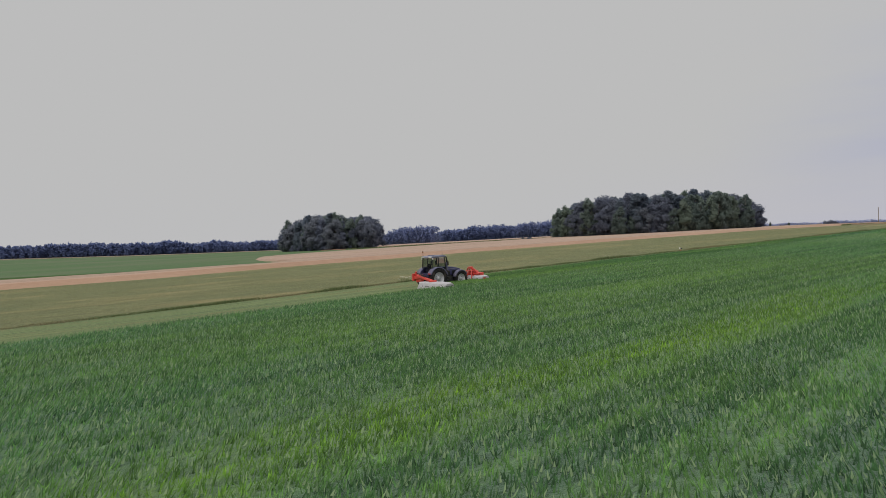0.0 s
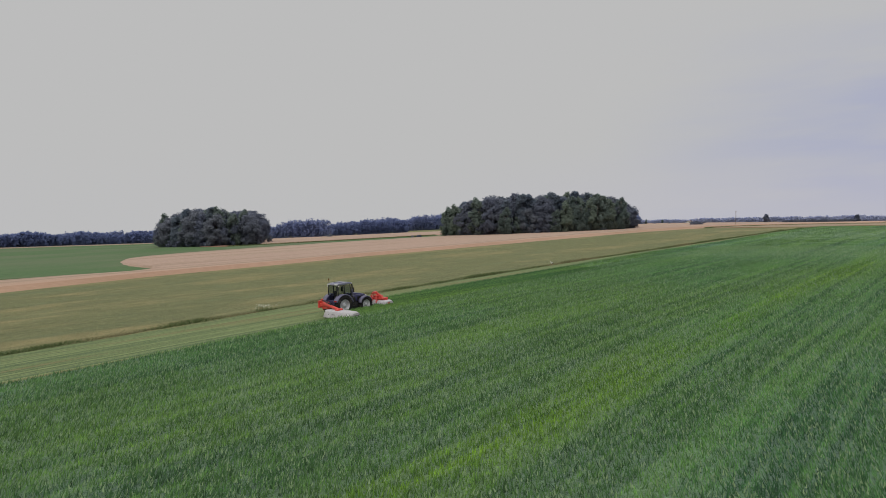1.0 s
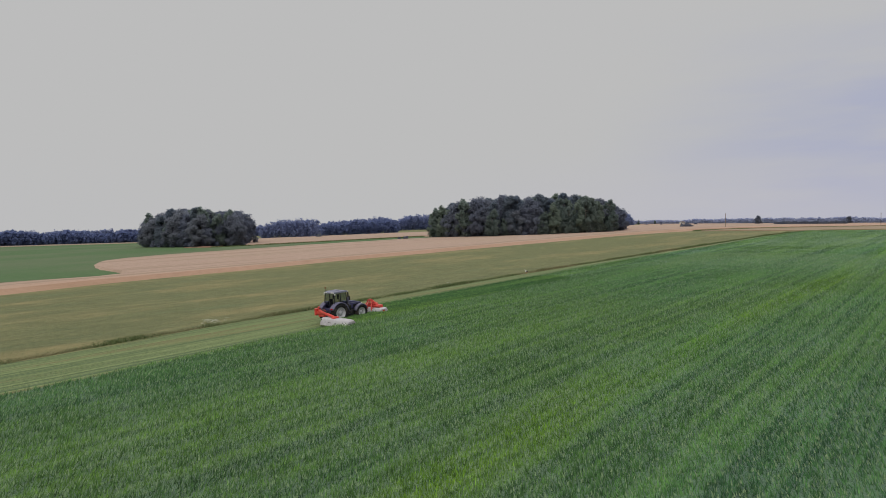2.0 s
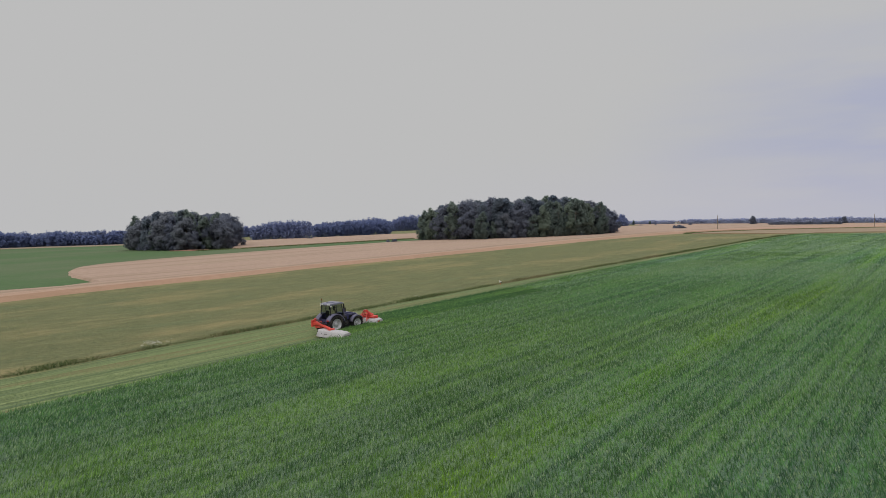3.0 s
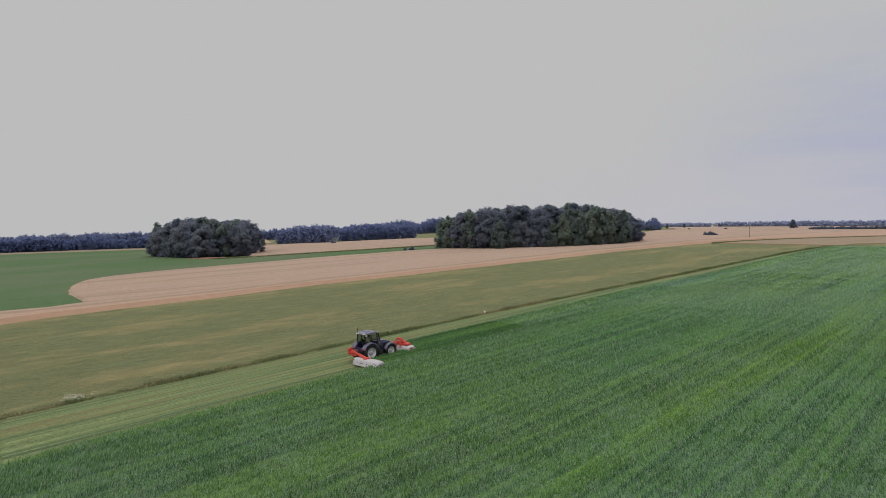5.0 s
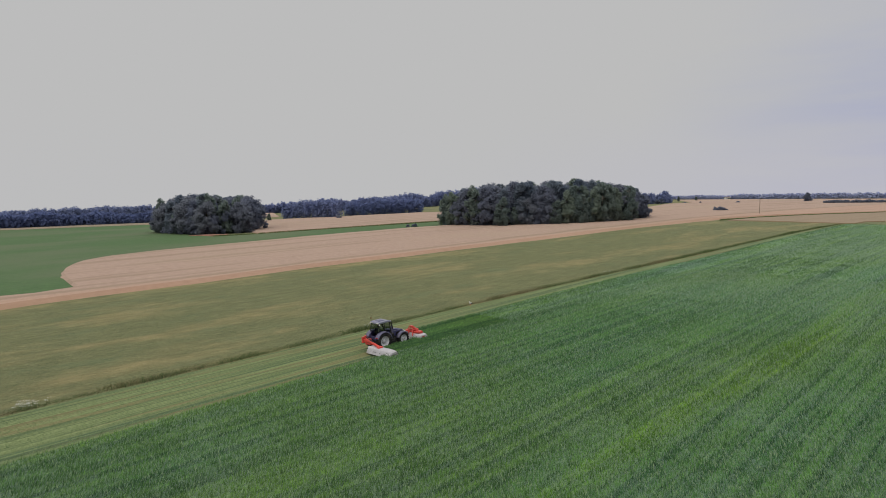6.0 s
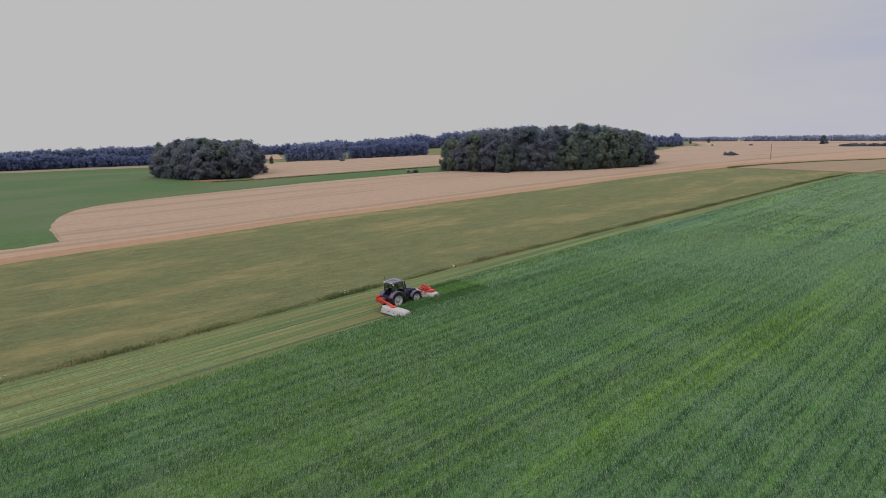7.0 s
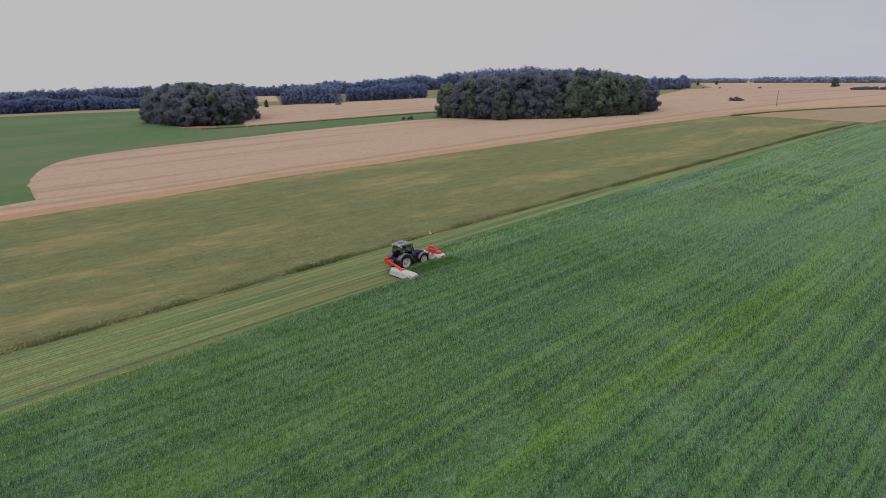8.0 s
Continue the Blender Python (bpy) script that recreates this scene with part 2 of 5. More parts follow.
def make_wheat(name="ripe_wheat", tint=(1.0, 1.0, 1.0)):
    """Ripening wheat: pinkish straw with darker tramlines and lodged streaks."""
    mat, nt, bsdf = material(name, 0.85)
    fine = noise_at(nt, place(nt, (1.2, 0.7, 1.2), FIELD_TURN), 1.0, 5.0, 0.7)
    lines = noise_at(nt, place(nt, (0.16, 0.006, 0.03), FIELD_TURN), 1.0, 4.0, 0.6)
    broad = noise_at(nt, place(nt, (0.02, 0.008, 0.02), FIELD_TURN), 1.0, 3.0, 0.5)
    base = ramp(nt, fine, [(0.25, (0.270, 0.182, 0.130)), (0.5, (0.370, 0.250, 0.182)), (0.8, (0.465, 0.325, 0.240))])
    col = mixed(nt, window(nt, lines, 0.53, 0.60, 0.0, 0.7), base, (0.250, 0.172, 0.106))
    col = mixed(nt, window(nt, broad, 0.50, 0.72, 0.0, 0.5), col, (0.36, 0.265, 0.175))
    # a thin-sown line inside the headland, which is redder outside it
    sep = nt.nodes.new("ShaderNodeSeparateXYZ")
    nt.links.new(place(nt, (1, 1, 1), WHEAT_EDGE), sep.inputs[0])
    wob = nt.nodes.new("ShaderNodeMath")
    wob.operation = "MULTIPLY_ADD"
    wob.inputs[1].default_value = 9.0
    nt.links.new(noise_at(nt, place(nt, (0.05, 0.02, 0.05), FIELD_TURN), 1.0, 4.0, 0.7), wob.inputs[0])
    nt.links.new(sep.outputs["Y"], wob.inputs[2])
    col = mixed(nt, window(nt, wob.outputs[0], HEADLAND + 4.5, HEADLAND - 0.5, 0.0, 0.55), col, (0.43, 0.255, 0.165))
    gap = nt.nodes.new("ShaderNodeMath")
    gap.operation = "SUBTRACT"
    gap.inputs[1].default_value = HEADLAND + 4.5
    nt.links.new(wob.outputs[0], gap.inputs[0])
    off = nt.nodes.new("ShaderNodeMath")
    off.operation = "ABSOLUTE"
    nt.links.new(gap.outputs[0], off.inputs[0])
    col = mixed(nt, window(nt, off.outputs[0], 2.6, 0.6, 0.0, 0.7), col, (0.235, 0.165, 0.095))
    col = mixed(nt, 1.0, col, tint, "MULTIPLY")
    nt.links.new(col, bsdf.inputs["Base Color"])
    bumped(nt, bsdf, fine, 0.6, 0.4)
    low_angle_sheen(bsdf, 0.20, (1.0, 0.84, 0.80, 1))
    return mat


def make_green():
    mat, nt, bsdf = material("young_green_field", 0.85)
    fine = noise_at(nt, place(nt, (0.8, 0.5, 0.8), FIELD_TURN), 1.0, 5.0, 0.65)
    broad = noise_at(nt, place(nt, (0.02, 0.012, 0.02), FIELD_TURN), 1.0, 3.0, 0.5)
    base = ramp(nt, fine, [(0.25, (0.050, 0.098, 0.034)), (0.55, (0.070, 0.132, 0.045)), (0.8, (0.096, 0.165, 0.060))])
    col = mixed(nt, window(nt, broad, 0.42, 0.64, 0.0, 0.65), base, (0.118, 0.140, 0.076))
    nt.links.new(col, bsdf.inputs["Base Color"])
    bumped(nt, bsdf, fine, 0.5, 0.3)
    return mat


def make_leaf(name, dark, light, rough=0.7):
    """Foliage: leaf-to-leaf and tree-to-tree spread."""
    mat, nt, bsdf = material(name, rough)
    geo = nt.nodes.new("ShaderNodeNewGeometry")
    info = nt.nodes.new("ShaderNodeObjectInfo")
    col = ramp(nt, geo.outputs["Random Per Island"], [(0.0, dark), (1.0, light)])
    tree = ramp(nt, info.outputs["Random"], [(0.0, (0.75, 0.8, 0.85)), (0.5, (1.0, 1.0, 1.0)), (1.0, (1.14, 1.12, 1.0))])
    col = mixed(nt, 1.0, col, tree, "MULTIPLY")
    nt.links.new(col, bsdf.inputs["Base Color"])
    # blue sheen laid over the foliage as a veil of haze
    low_angle_sheen(bsdf, 0.10, (0.75, 0.8, 1.0, 1))
    let_through(nt, bsdf, col, 0.5)
    return mat


def make_plain(name, colour, rough=0.5, metal=0.0, scale=9.0, spread=0.25, spec=0.4):
    """Paint, rubber, cloth: a worn colour with dust in broad patches and fine grain."""
    mat, nt, bsdf = material(name, rough, metal)
    tc = nt.nodes.new("ShaderNodeTexCoord")
    a = noise_at(nt, tc.outputs["Object"], scale, 5.0, 0.6)
    b = noise_at(nt, tc.outputs["Object"], scale * 0.25, 2.0, 0.5)
    lo = tuple(c * (1 - spread) for c in colour)
    hi = tuple(min(1.0, c * (1 + spread)) for c in colour)
    col = ramp(nt, a, [(0.3, lo), (0.7, hi)])
    col = mixed(nt, window(nt, b, 0.5, 0.75, 0.0, 0.35), col, (0.16, 0.14, 0.11))
    nt.links.new(col, bsdf.inputs["Base Color"])
    bsdf.inputs["Specular IOR Level"].default_value = spec
    bumped(nt, bsdf, a, 0.15, 0.01)
    return mat


def make_glass():
    mat, nt, bsdf = material("tinted_glass", 0.05)
    bsdf.inputs["Base Color"].default_value = (0.34, 0.39, 0.42, 1)
    bsdf.inputs["Transmission Weight"].default_value = 1.0
    bsdf.inputs["IOR"].default_value = 1.12
    bsdf.inputs["Specular IOR Level"].default_value = 0.5
    return mat


CROP = make_crop()
BLADE = make_blade("crop_leaf", (0.71, 0.80, 0.65), (1.82, 1.90, 1.40))
EAR = make_blade("pale_ear", (0.10, 0.19, 0.085), (0.31, 0.42, 0.22), False)
MOWN_BLADE = make_blade("mown_leaf", (0.085, 0.135, 0.050), (0.21, 0.265, 0.105), False)
MEADOW = make_meadow()
MEADOW_BLADE = make_blade("meadow_leaf", (0.15, 0.17, 0.075), (0.28, 0.27, 0.130), False)
WEED = make_blade("ditch_weed_leaf", (0.070, 0.108, 0.040), (0.190, 0.225, 0.090), False)
DRY_WEED = make_blade("dry_weed_leaf", (0.15, 0.145, 0.070), (0.31, 0.27, 0.15), False)
FLOWER = make_blade("white_umbel", (0.42, 0.42, 0.38), (0.72, 0.72, 0.66), False)
STUBBLE = make_stubble()
WHEAT = make_wheat()
DRY_GRASS = make_wheat("dry_pasture", (0.62, 0.72, 0.62))
GREEN = make_green()
# tree leaves made lighter and bluer: haze mixed into their base colour
LEAF_DARK_HAZED = make_leaf("dark_leaf_haze_tinted", (0.175, 0.194, 0.262), (0.215, 0.236, 0.300))
LEAF_MID_HAZED = make_leaf("broad_leaf_haze_tinted", (0.185, 0.236, 0.215), (0.242, 0.294, 0.258))
LEAF_PINE_HAZED = make_leaf("pine_needles_haze_tinted", (0.155, 0.192, 0.250), (0.196, 0.234, 0.288))
# distance haze is put into these leaf colours, palest at the skyline
LEAF_FAR_HAZED = make_leaf("far_leaf_haze_tinted", (0.190, 0.232, 0.420), (0.226, 0.268, 0.470))
LEAF_HORIZON_HAZED = make_leaf("horizon_leaf_haze_tinted", (0.500, 0.530, 0.720), (0.580, 0.610, 0.800))
BARK = make_plain("grey_bark", (0.085, 0.07, 0.055), 0.95, 0.0, 6.0, 0.4, 0.1)
BIRCH = make_plain("birch_bark", (0.42, 0.40, 0.36), 0.9, 0.0, 4.0, 0.35, 0.1)
NAVY = make_plain("dark_blue_paint", (0.062, 0.060, 0.145), 0.32, 0.2, 5.0, 0.2, 0.5)
ROOF_GREY = make_plain("grey_roof_paint", (0.22, 0.22, 0.29), 0.4, 0.1, 5.0, 0.15)
FENDER = make_plain("fender_plastic", (0.135, 0.130, 0.205), 0.5, 0.0, 6.0, 0.2)
BLACK = make_plain("black_steel", (0.016, 0.016, 0.018), 0.55, 0.2, 8.0, 0.3)
RUBBER = make_plain("tyre_rubber", (0.020, 0.020, 0.021), 0.9, 0.0, 7.0, 0.35, 0.15)
RIM = make_plain("pale_rim_paint", (0.58, 0.58, 0.60), 0.45, 0.1, 8.0, 0.15)
RED = make_plain("red_orange_paint", (0.64, 0.070, 0.055), 0.4, 0.0, 6.0, 0.2)
COVER = make_plain("grey_white_cover", (0.46, 0.44, 0.455), 0.75, 0.0, 4.0, 0.12, 0.2)
WHITE = make_plain("white_paint", (0.74, 0.74, 0.72), 0.5, 0.0, 7.0, 0.08)
DARK_STRIPE = make_plain("dark_print", (0.05, 0.05, 0.055), 0.6, 0.0, 7.0, 0.2)
WARN_RED = make_plain("warning_red", (0.50, 0.035, 0.025), 0.5, 0.0, 7.0, 0.15)
LENS = make_plain("lamp_lens", (0.75, 0.75, 0.72), 0.15, 0.0, 7.0, 0.05, 0.6)
AMBER = make_plain("amber_lens", (0.22, 0.10, 0.03), 0.2, 0.0, 7.0, 0.1, 0.6)
TAIL_RED = make_plain("tail_lens", (0.40, 0.02, 0.02), 0.2, 0.0, 7.0, 0.1, 0.6)
GLASS = make_glass()
WOOD = make_plain("weathered_wood", (0.23, 0.19, 0.15), 0.9, 0.0, 5.0, 0.3, 0.15)
ROOF_TILE = make_plain("grey_roof_sheet", (0.20, 0.17, 0.16), 0.8, 0.0, 1.0, 0.2, 0.2)
PLASTER = make_plain("white_plaster", (0.70, 0.69, 0.66), 0.85, 0.0, 1.0, 0.1, 0.2)
FEATHER = make_plain("white_feather", (0.68, 0.67, 0.64), 0.85, 0.0, 12.0, 0.1, 0.1)
BEAK = make_plain("orange_horn", (0.55, 0.14, 0.05), 0.5, 0.0, 12.0, 0.15)
BARE_EARTH = make_plain("bare_reddish_earth", (0.26, 0.14, 0.10), 0.95, 0.0, 0.4, 0.3, 0.1)

# ---- mesh helpers ----


def mesh_ob(name, verts, faces, mat, parent=None, smooth=False):
    me = bpy.data.meshes.new(name)
    me.from_pydata(verts, [], faces)
    me.materials.append(mat)
    if smooth:
        me.polygons.foreach_set("use_smooth", [True] * len(me.polygons))
    me.update()
    ob = new(name, me)
    ob.parent = parent
    return ob


def part(name, bm, mat, parent, label="", smooth=False):
    """Links a bmesh as one mesh object under a thing or part."""
    me = bpy.data.meshes.new(name)
    if smooth:
        for f in bm.faces:
            f.smooth = True
    bm.normal_update()
    bm.to_mesh(me)
    bm.free()
    me.materials.append(mat)
    ob = new(name, me)
    ob.parent = parent
    if label:
        tagged(ob, label)
    return ob


def soup(name, tris, mat, parent=None):
    """One mesh from an (n, 3, 3) array of loose triangles, or (n, 4, 3) with the way each leaf faces last."""
    tris = np.asarray(tris, np.float32)
    n = len(tris)
    facing = None
    if tris.shape[1] == 4:
        facing, tris = tris[:, 3], tris[:, :3].copy()
        turned = (np.cross(tris[:, 1] - tris[:, 0], tris[:, 2] - tris[:, 0]) * facing).sum(1) < 0
        tris[turned] = tris[turned][:, ::-1]
    me = bpy.data.meshes.new(name)
    me.vertices.add(3 * n)
    me.vertices.foreach_set("co", tris.ravel())
    me.loops.add(3 * n)
    me.loops.foreach_set("vertex_index", np.arange(3 * n, dtype=np.int32))
    me.polygons.add(n)
    me.polygons.foreach_set("loop_start", np.arange(0, 3 * n, 3, dtype=np.int32))
    me.materials.append(mat)
    me.update(calc_edges=True)
    if facing is not None:
        me.polygons.foreach_set("use_smooth", np.ones(n, bool))
        me.normals_split_custom_set_from_vertices(np.repeat(facing, 3, 0).tolist())
    ob = new(name, me)
    ob.parent = parent
    return ob




# crop blades nod this way, away from the camera, to show their upper faces
NORTH = math.pi / 2


def blades(xy, z, height, width, lean, rng, nod_way=None):
    """Triangular leaves standing at the given places; lean is the tips' sideways reach, the last angle turns most tips
    away from the camera to fit its view.
    """
    n = len(xy)
    b = rng.uniform(0, 2 * np.pi, n) if nod_way is None else rng.normal(nod_way, 0.55, n)
    a = rng.uniform(0, 2 * np.pi, n) if nod_way is None else b + NORTH + rng.normal(0, 0.4, n)
    h = height * rng.uniform(0.65, 1.25, n)
    w = width * rng.uniform(0.7, 1.3, n)
    side = np.stack([np.cos(a), np.sin(a), np.zeros(n)], 1) * (w / 2)[:, None]
    base = np.column_stack([xy, z])
    reach = lean * (rng.uniform(0.2, 1.0, n) if nod_way is None else rng.uniform(0.6, 1.3, n))
    tip = base + np.column_stack([np.cos(b) * reach, np.sin(b) * reach, h])
    return np.stack([base - side, base + side, tip], 1)


def scattered(rng, f0, f1, r0, r1, per_m2):
    """Random places in a strip along the tractor's line, as f and r."""
    n = int((f1 - f0) * (r1 - r0) * per_m2)
    return rng.uniform(f0, f1, n), rng.uniform(r0, r1, n)


def to_world(f, r):
    return START + np.outer(f, U) + np.outer(r, R)


def sheet(name, outline, height, step, mat, rough=0.0, label="", category="field", slope=0.25):
    """A field: an outline filled with a grid that follows the terrain, raised by its crop's height, with sides."""
    from mathutils import geometry
    ring = []
    for (x0, y0), (x1, y1) in zip(outline, outline[1:] + outline[:1]):
        n = max(1, int(math.hypot(x1 - x0, y1 - y0) / step))
        ring += [(x0 + (x1 - x0) * i / n, y0 + (y1 - y0) * i / n) for i in range(n)]
    arr = np.array(ring)
    gx, gy = np.meshgrid(np.arange(arr[:, 0].min(), arr[:, 0].max(), step), np.arange(arr[:, 1].min(), arr[:, 1].max(), step))
    pts = np.column_stack([gx.ravel(), gy.ravel()])
    inside = np.zeros(len(pts), bool)
    for (x0, y0), (x1, y1) in zip(ring, ring[1:] + ring[:1]):
        hit = ((y0 > pts[:, 1]) != (y1 > pts[:, 1]))
        xs = (x1 - x0) * (pts[:, 1] - y0) / ((y1 - y0) or 1e-9) + x0
        inside ^= hit & (pts[:, 0] < xs)
    # keep clear of the edge
    keep = inside.copy()
    for k in range(0, len(arr), 400):
        d = np.hypot(pts[:, None, 0] - arr[None, k:k + 400, 0], pts[:, None, 1] - arr[None, k:k + 400, 1]).min(1)
        keep &= d > 0.55 * step
    pts = pts[keep]
    coords = [Vector(p) for p in ring] + [Vector(p) for p in pts]
    n = len(ring)
    edges = [(i, (i + 1) % n) for i in range(n)]
    vs, _, fs, _, _, _ = geometry.delaunay_2d_cdt(coords, edges, [list(range(n))], 1, 1e-4)
    xy = np.array([(v.x, v.y) for v in vs])
    rng = np.random.default_rng(len(name) + 3)
    z = terrain(xy[:, 0], xy[:, 1]) + height + rough * rng.uniform(-1, 1, len(xy))
    verts = [(x, y, float(h)) for (x, y), h in zip(xy, z)]
    faces = [tuple(f) for f in fs]
    # sides slope down and outward along the edges, shaped to catch more light
    sides = set()
    for f in faces:
        sides.update(zip(f, f[1:] + f[:1]))
    rim = [(a, b) for a, b in sides if (b, a) not in sides]
    outward = {}
    for a, b in rim:
        d = (xy[b] - xy[a]) / (np.linalg.norm(xy[b] - xy[a]) or 1.0)
        for v in (a, b):
            outward[v] = outward.get(v, np.zeros(2)) + np.array([d[1], -d[0]])
    lower = {}
    for v, d in sorted(outward.items()):
        lower[v] = len(verts)
        d = d / (np.linalg.norm(d) or 1.0) * slope * rng.uniform(0.6, 1.4)
        x, y, h = verts[v]
        foot = (x + float(d[0]), y + float(d[1]))
        verts += [(x, y, h), (*foot, float(terrain(*foot)) - 0.1)]
    faces += [(lower[b], lower[a], lower[a] + 1, lower[b] + 1) for a, b in sorted(rim)]
    ob = mesh_ob(name, verts, faces, mat, None, True)
    return tagged(ob, label, category, "", "structure")


# ---- ground and fields ----


def build_ground():
    """One sheet to the horizon: fine where the fields lie, coarse far out."""
    def axis(lo, hi):
        near = np.arange(lo, hi + 1, 12.0)
        out = [hi + 40 * 1.35 ** k for k in range(1, 16)]
        inn = [lo - 40 * 1.35 ** k for k in range(1, 16)]
        return np.array(sorted(inn) + list(near) + out)
    xs, ys = axis(-360, 420), axis(-120, 900)
    gx, gy = np.meshgrid(xs, ys)
    z = terrain(gx, gy)
    nx = len(xs)
    verts = np.column_stack([gx.ravel(), gy.ravel(), z.ravel()]).tolist()
    faces = [(j * nx + i, j * nx + i + 1, (j + 1) * nx + i + 1, (j + 1) * nx + i) for j in range(len(ys) - 1) for i in range(nx - 1)]
    ob = mesh_ob("ground", verts, faces, MEADOW, None, True)
    tagged(ob, "olive green unmown meadow with straw-coloured drifts reaching the skyline", "meadow", "", "structure")


build_ground()



def eased(points):
    """Cuts the corners of an open line twice, keeping its ends."""
    for _ in range(2):
        cut = [points[0]]
        for (x0, y0), (x1, y1) in zip(points, points[1:]):
            cut += [(0.75 * x0 + 0.25 * x1, 0.75 * y0 + 0.25 * y1), (0.25 * x0 + 0.75 * x1, 0.25 * y0 + 0.75 * y1)]
        points = cut + [points[-1]]
    return points


WHEAT_END = eased([(-70, 236), (-89, 213), (-98.5, 198), (-96, 181), (-85, 161), (-72, 145.5)]) + [(-63, 135.5), (-67, 128.5)]
GREEN_FIELD = [(-700, 60), *[(x + 0.3, y + 0.9) for x, y in WHEAT_END[::-1]], (-53, 258),
               (-15, 296), (0, 305), (8, 318), (-8, 352), (-52, 318), (-85, 290), (-101, 282), (-112, 292), (-150, 330), (-170, 380), (-215, 452), (-258, 424), (-285, 394), (-400, 334), (-505, 284)]
WHEAT_FIELD = [(-300, -90), (-75, 99.5), (-61.5, 119.5), (-55.2, 127.2), (-47.5, 135), (-41.7, 141.2), (-25.5, 160.2), (4.8, 188.2), (42.8, 224.9), (80.8, 261.2),
               (113.8, 291.2), (136, 310), (170, 328), (210, 349), (300, 395), (480, 470), (640, 640), (560, 770), (360, 800), (250, 790), (218, 640), (206, 606), (176, 572), (110, 420), (97, 318),
               (60, 318), (0, 303), (-15, 295), (-53, 257), *WHEAT_END, (-110, 100), (-320, -40)]
FAR_WHEAT = [(-84, 293), (-52, 321), (-8, 357), (40, 420), (20, 500), (-38, 522), (-97, 490), (-150, 470), (-120, 360)]
FAR_STUBBLE = [(-330, 830), (-270, 820), (-165, 552), (-215, 575)]
RIGHT_TAN = [(121, 287), (151.5, 251), (162, 262), (300, 265), (420, 330), (420, 440), (300, 385), (212, 343), (171, 322), (139, 302)]
TAN_VERGE = [(-505, 286), (-400, 336), (-285, 396), (-258, 426), (-216, 454), (-196, 545), (-232, 492), (-278, 454), (-306, 418), (-420, 354), (-520, 302)]

sheet("wheat_field", WHEAT_FIELD, WHEAT_H, 9.0, WHEAT, 0.06, "pinkish straw-coloured ripe wheat field beside the meadow", "wheat field", 1.5)
sheet("green_field", GREEN_FIELD, GREEN_H, 12.0, GREEN, 0.03, "fresh green field curving round the wheat", "green field")
sheet("far_wheat_field", FAR_WHEAT, WHEAT_H, 12.0, WHEAT, 0.06, "pale straw-coloured field behind the green strip", "wheat field", 1.5)
sheet("far_stubble_field", FAR_STUBBLE, 0.5, 20.0, WHEAT, 0.05, "distant pinkish harvested field between woods", "stubble field")
sheet("tan_field", RIGHT_TAN, 0.35, 12.0, DRY_GRASS, 0.04, "dry olive-tan field beyond the end of the crop", "stubble field")
sheet("field_verge", TAN_VERGE, 0.4, 14.0, DRY_GRASS, 0.04, "thin dry straw-coloured verge before the far wood", "field verge")


def build_crop_fields():
    right = [along(f, track(CUT_EDGE, f)) for f in (-120, -60, -25, -10, 0, 12, 30, 45, FIELD_END)]
    far = [along(FIELD_END + 6, 30), along(FIELD_END - 30, 120), along(FIELD_END - 120, 320), along(-120, 320)]
    sheet("crop_field", right + far, CROP_H - 0.14, 3.0, CROP, 0.05, "dense green standing crop with drill rows and lighter streaks", "crop field")
    ahead = [along(f, track(FIRST_EDGE, f)) for f in (FRONT_END, 72, 98, 130, 190, FIELD_END)] + [along(f, 3.89) for f in (FIELD_END, 130, FRONT_END)]
    sheet("crop_strip", ahead, CROP_H - 0.14, 2.5, CROP, 0.05, "uncut green crop ahead of the mower beside the mown strip", "crop field")
    fs = [-120, -60, -22, 2.5, 22, 45, 60, 97, 131, 190, FIELD_END]
    strip = [along(f, track(DITCH, f) + 0.7) for f in fs] + [along(f, track(CUT_EDGE, f) + 0.3) for f in (FIELD_END, 45, 30, 12, 0, -10, -25, -60, -120)]
    sheet("mown_strip", strip, 0.05, 3.0, STUBBLE, 0.012, "pale green freshly mown stubble strip with lying swaths", "mown grass")


FRONT_REACH, REAR_REACH = 5.4, -1.85    # the two cutter bars, from the rear axle
ROW = 0.6
FRONT_END = LEAD + 8 * SPEED + FRONT_REACH + 1.2
build_crop_fields()

# ---- trees and shrubs ----


def leaf_cloud(centre, radius, count, size, rng, flat=1.0, hollow=0.55):
    """Leaf clumps scattered through the outer part of an uneven ball."""
    d = rng.normal(size=(count, 3))
    d /= np.linalg.norm(d, axis=1)[:, None]
    rad = radius * (hollow + (1.05 - hollow) * rng.random(count) ** 0.6)
    c = np.asarray(centre) + d * rad[:, None] * np.array([1, 1, flat]) + rng.normal(0, 0.20 * radius, (count, 3))
    a, b = rng.normal(size=(2, count, 3))
    a += d * 0.4
    a /= np.linalg.norm(a, axis=1)[:, None]
    b -= a * (a * b).sum(1)[:, None]
    b /= np.linalg.norm(b, axis=1)[:, None]
    s = size * rng.uniform(0.6, 1.4, count)[:, None]
    face = d + np.array([0, 0, 0.35])
    face /= np.linalg.norm(face, axis=1)[:, None]
    return np.stack([c - a * s * 0.6 - b * s * 0.35, c + a * s * 0.6 - b * s * 0.3, c + b * s * 0.7, face], 1)


def limb_tube(p0, p1, r0, r1, sides=6):
    p0, p1 = Vector(p0), Vector(p1)
    q = (p1 - p0).to_track_quat("Z", "Y")
    ring = [Vector((math.cos(2 * math.pi * i / sides), math.sin(2 * math.pi * i / sides), 0)) for i in range(sides)]
    v = [p0 + q @ (c * r0) for c in ring] + [p1 + q @ (c * r1) for c in ring]
    f = [(i, (i + 1) % sides, sides + (i + 1) % sides, sides + i) for i in range(sides)]
    return v, f


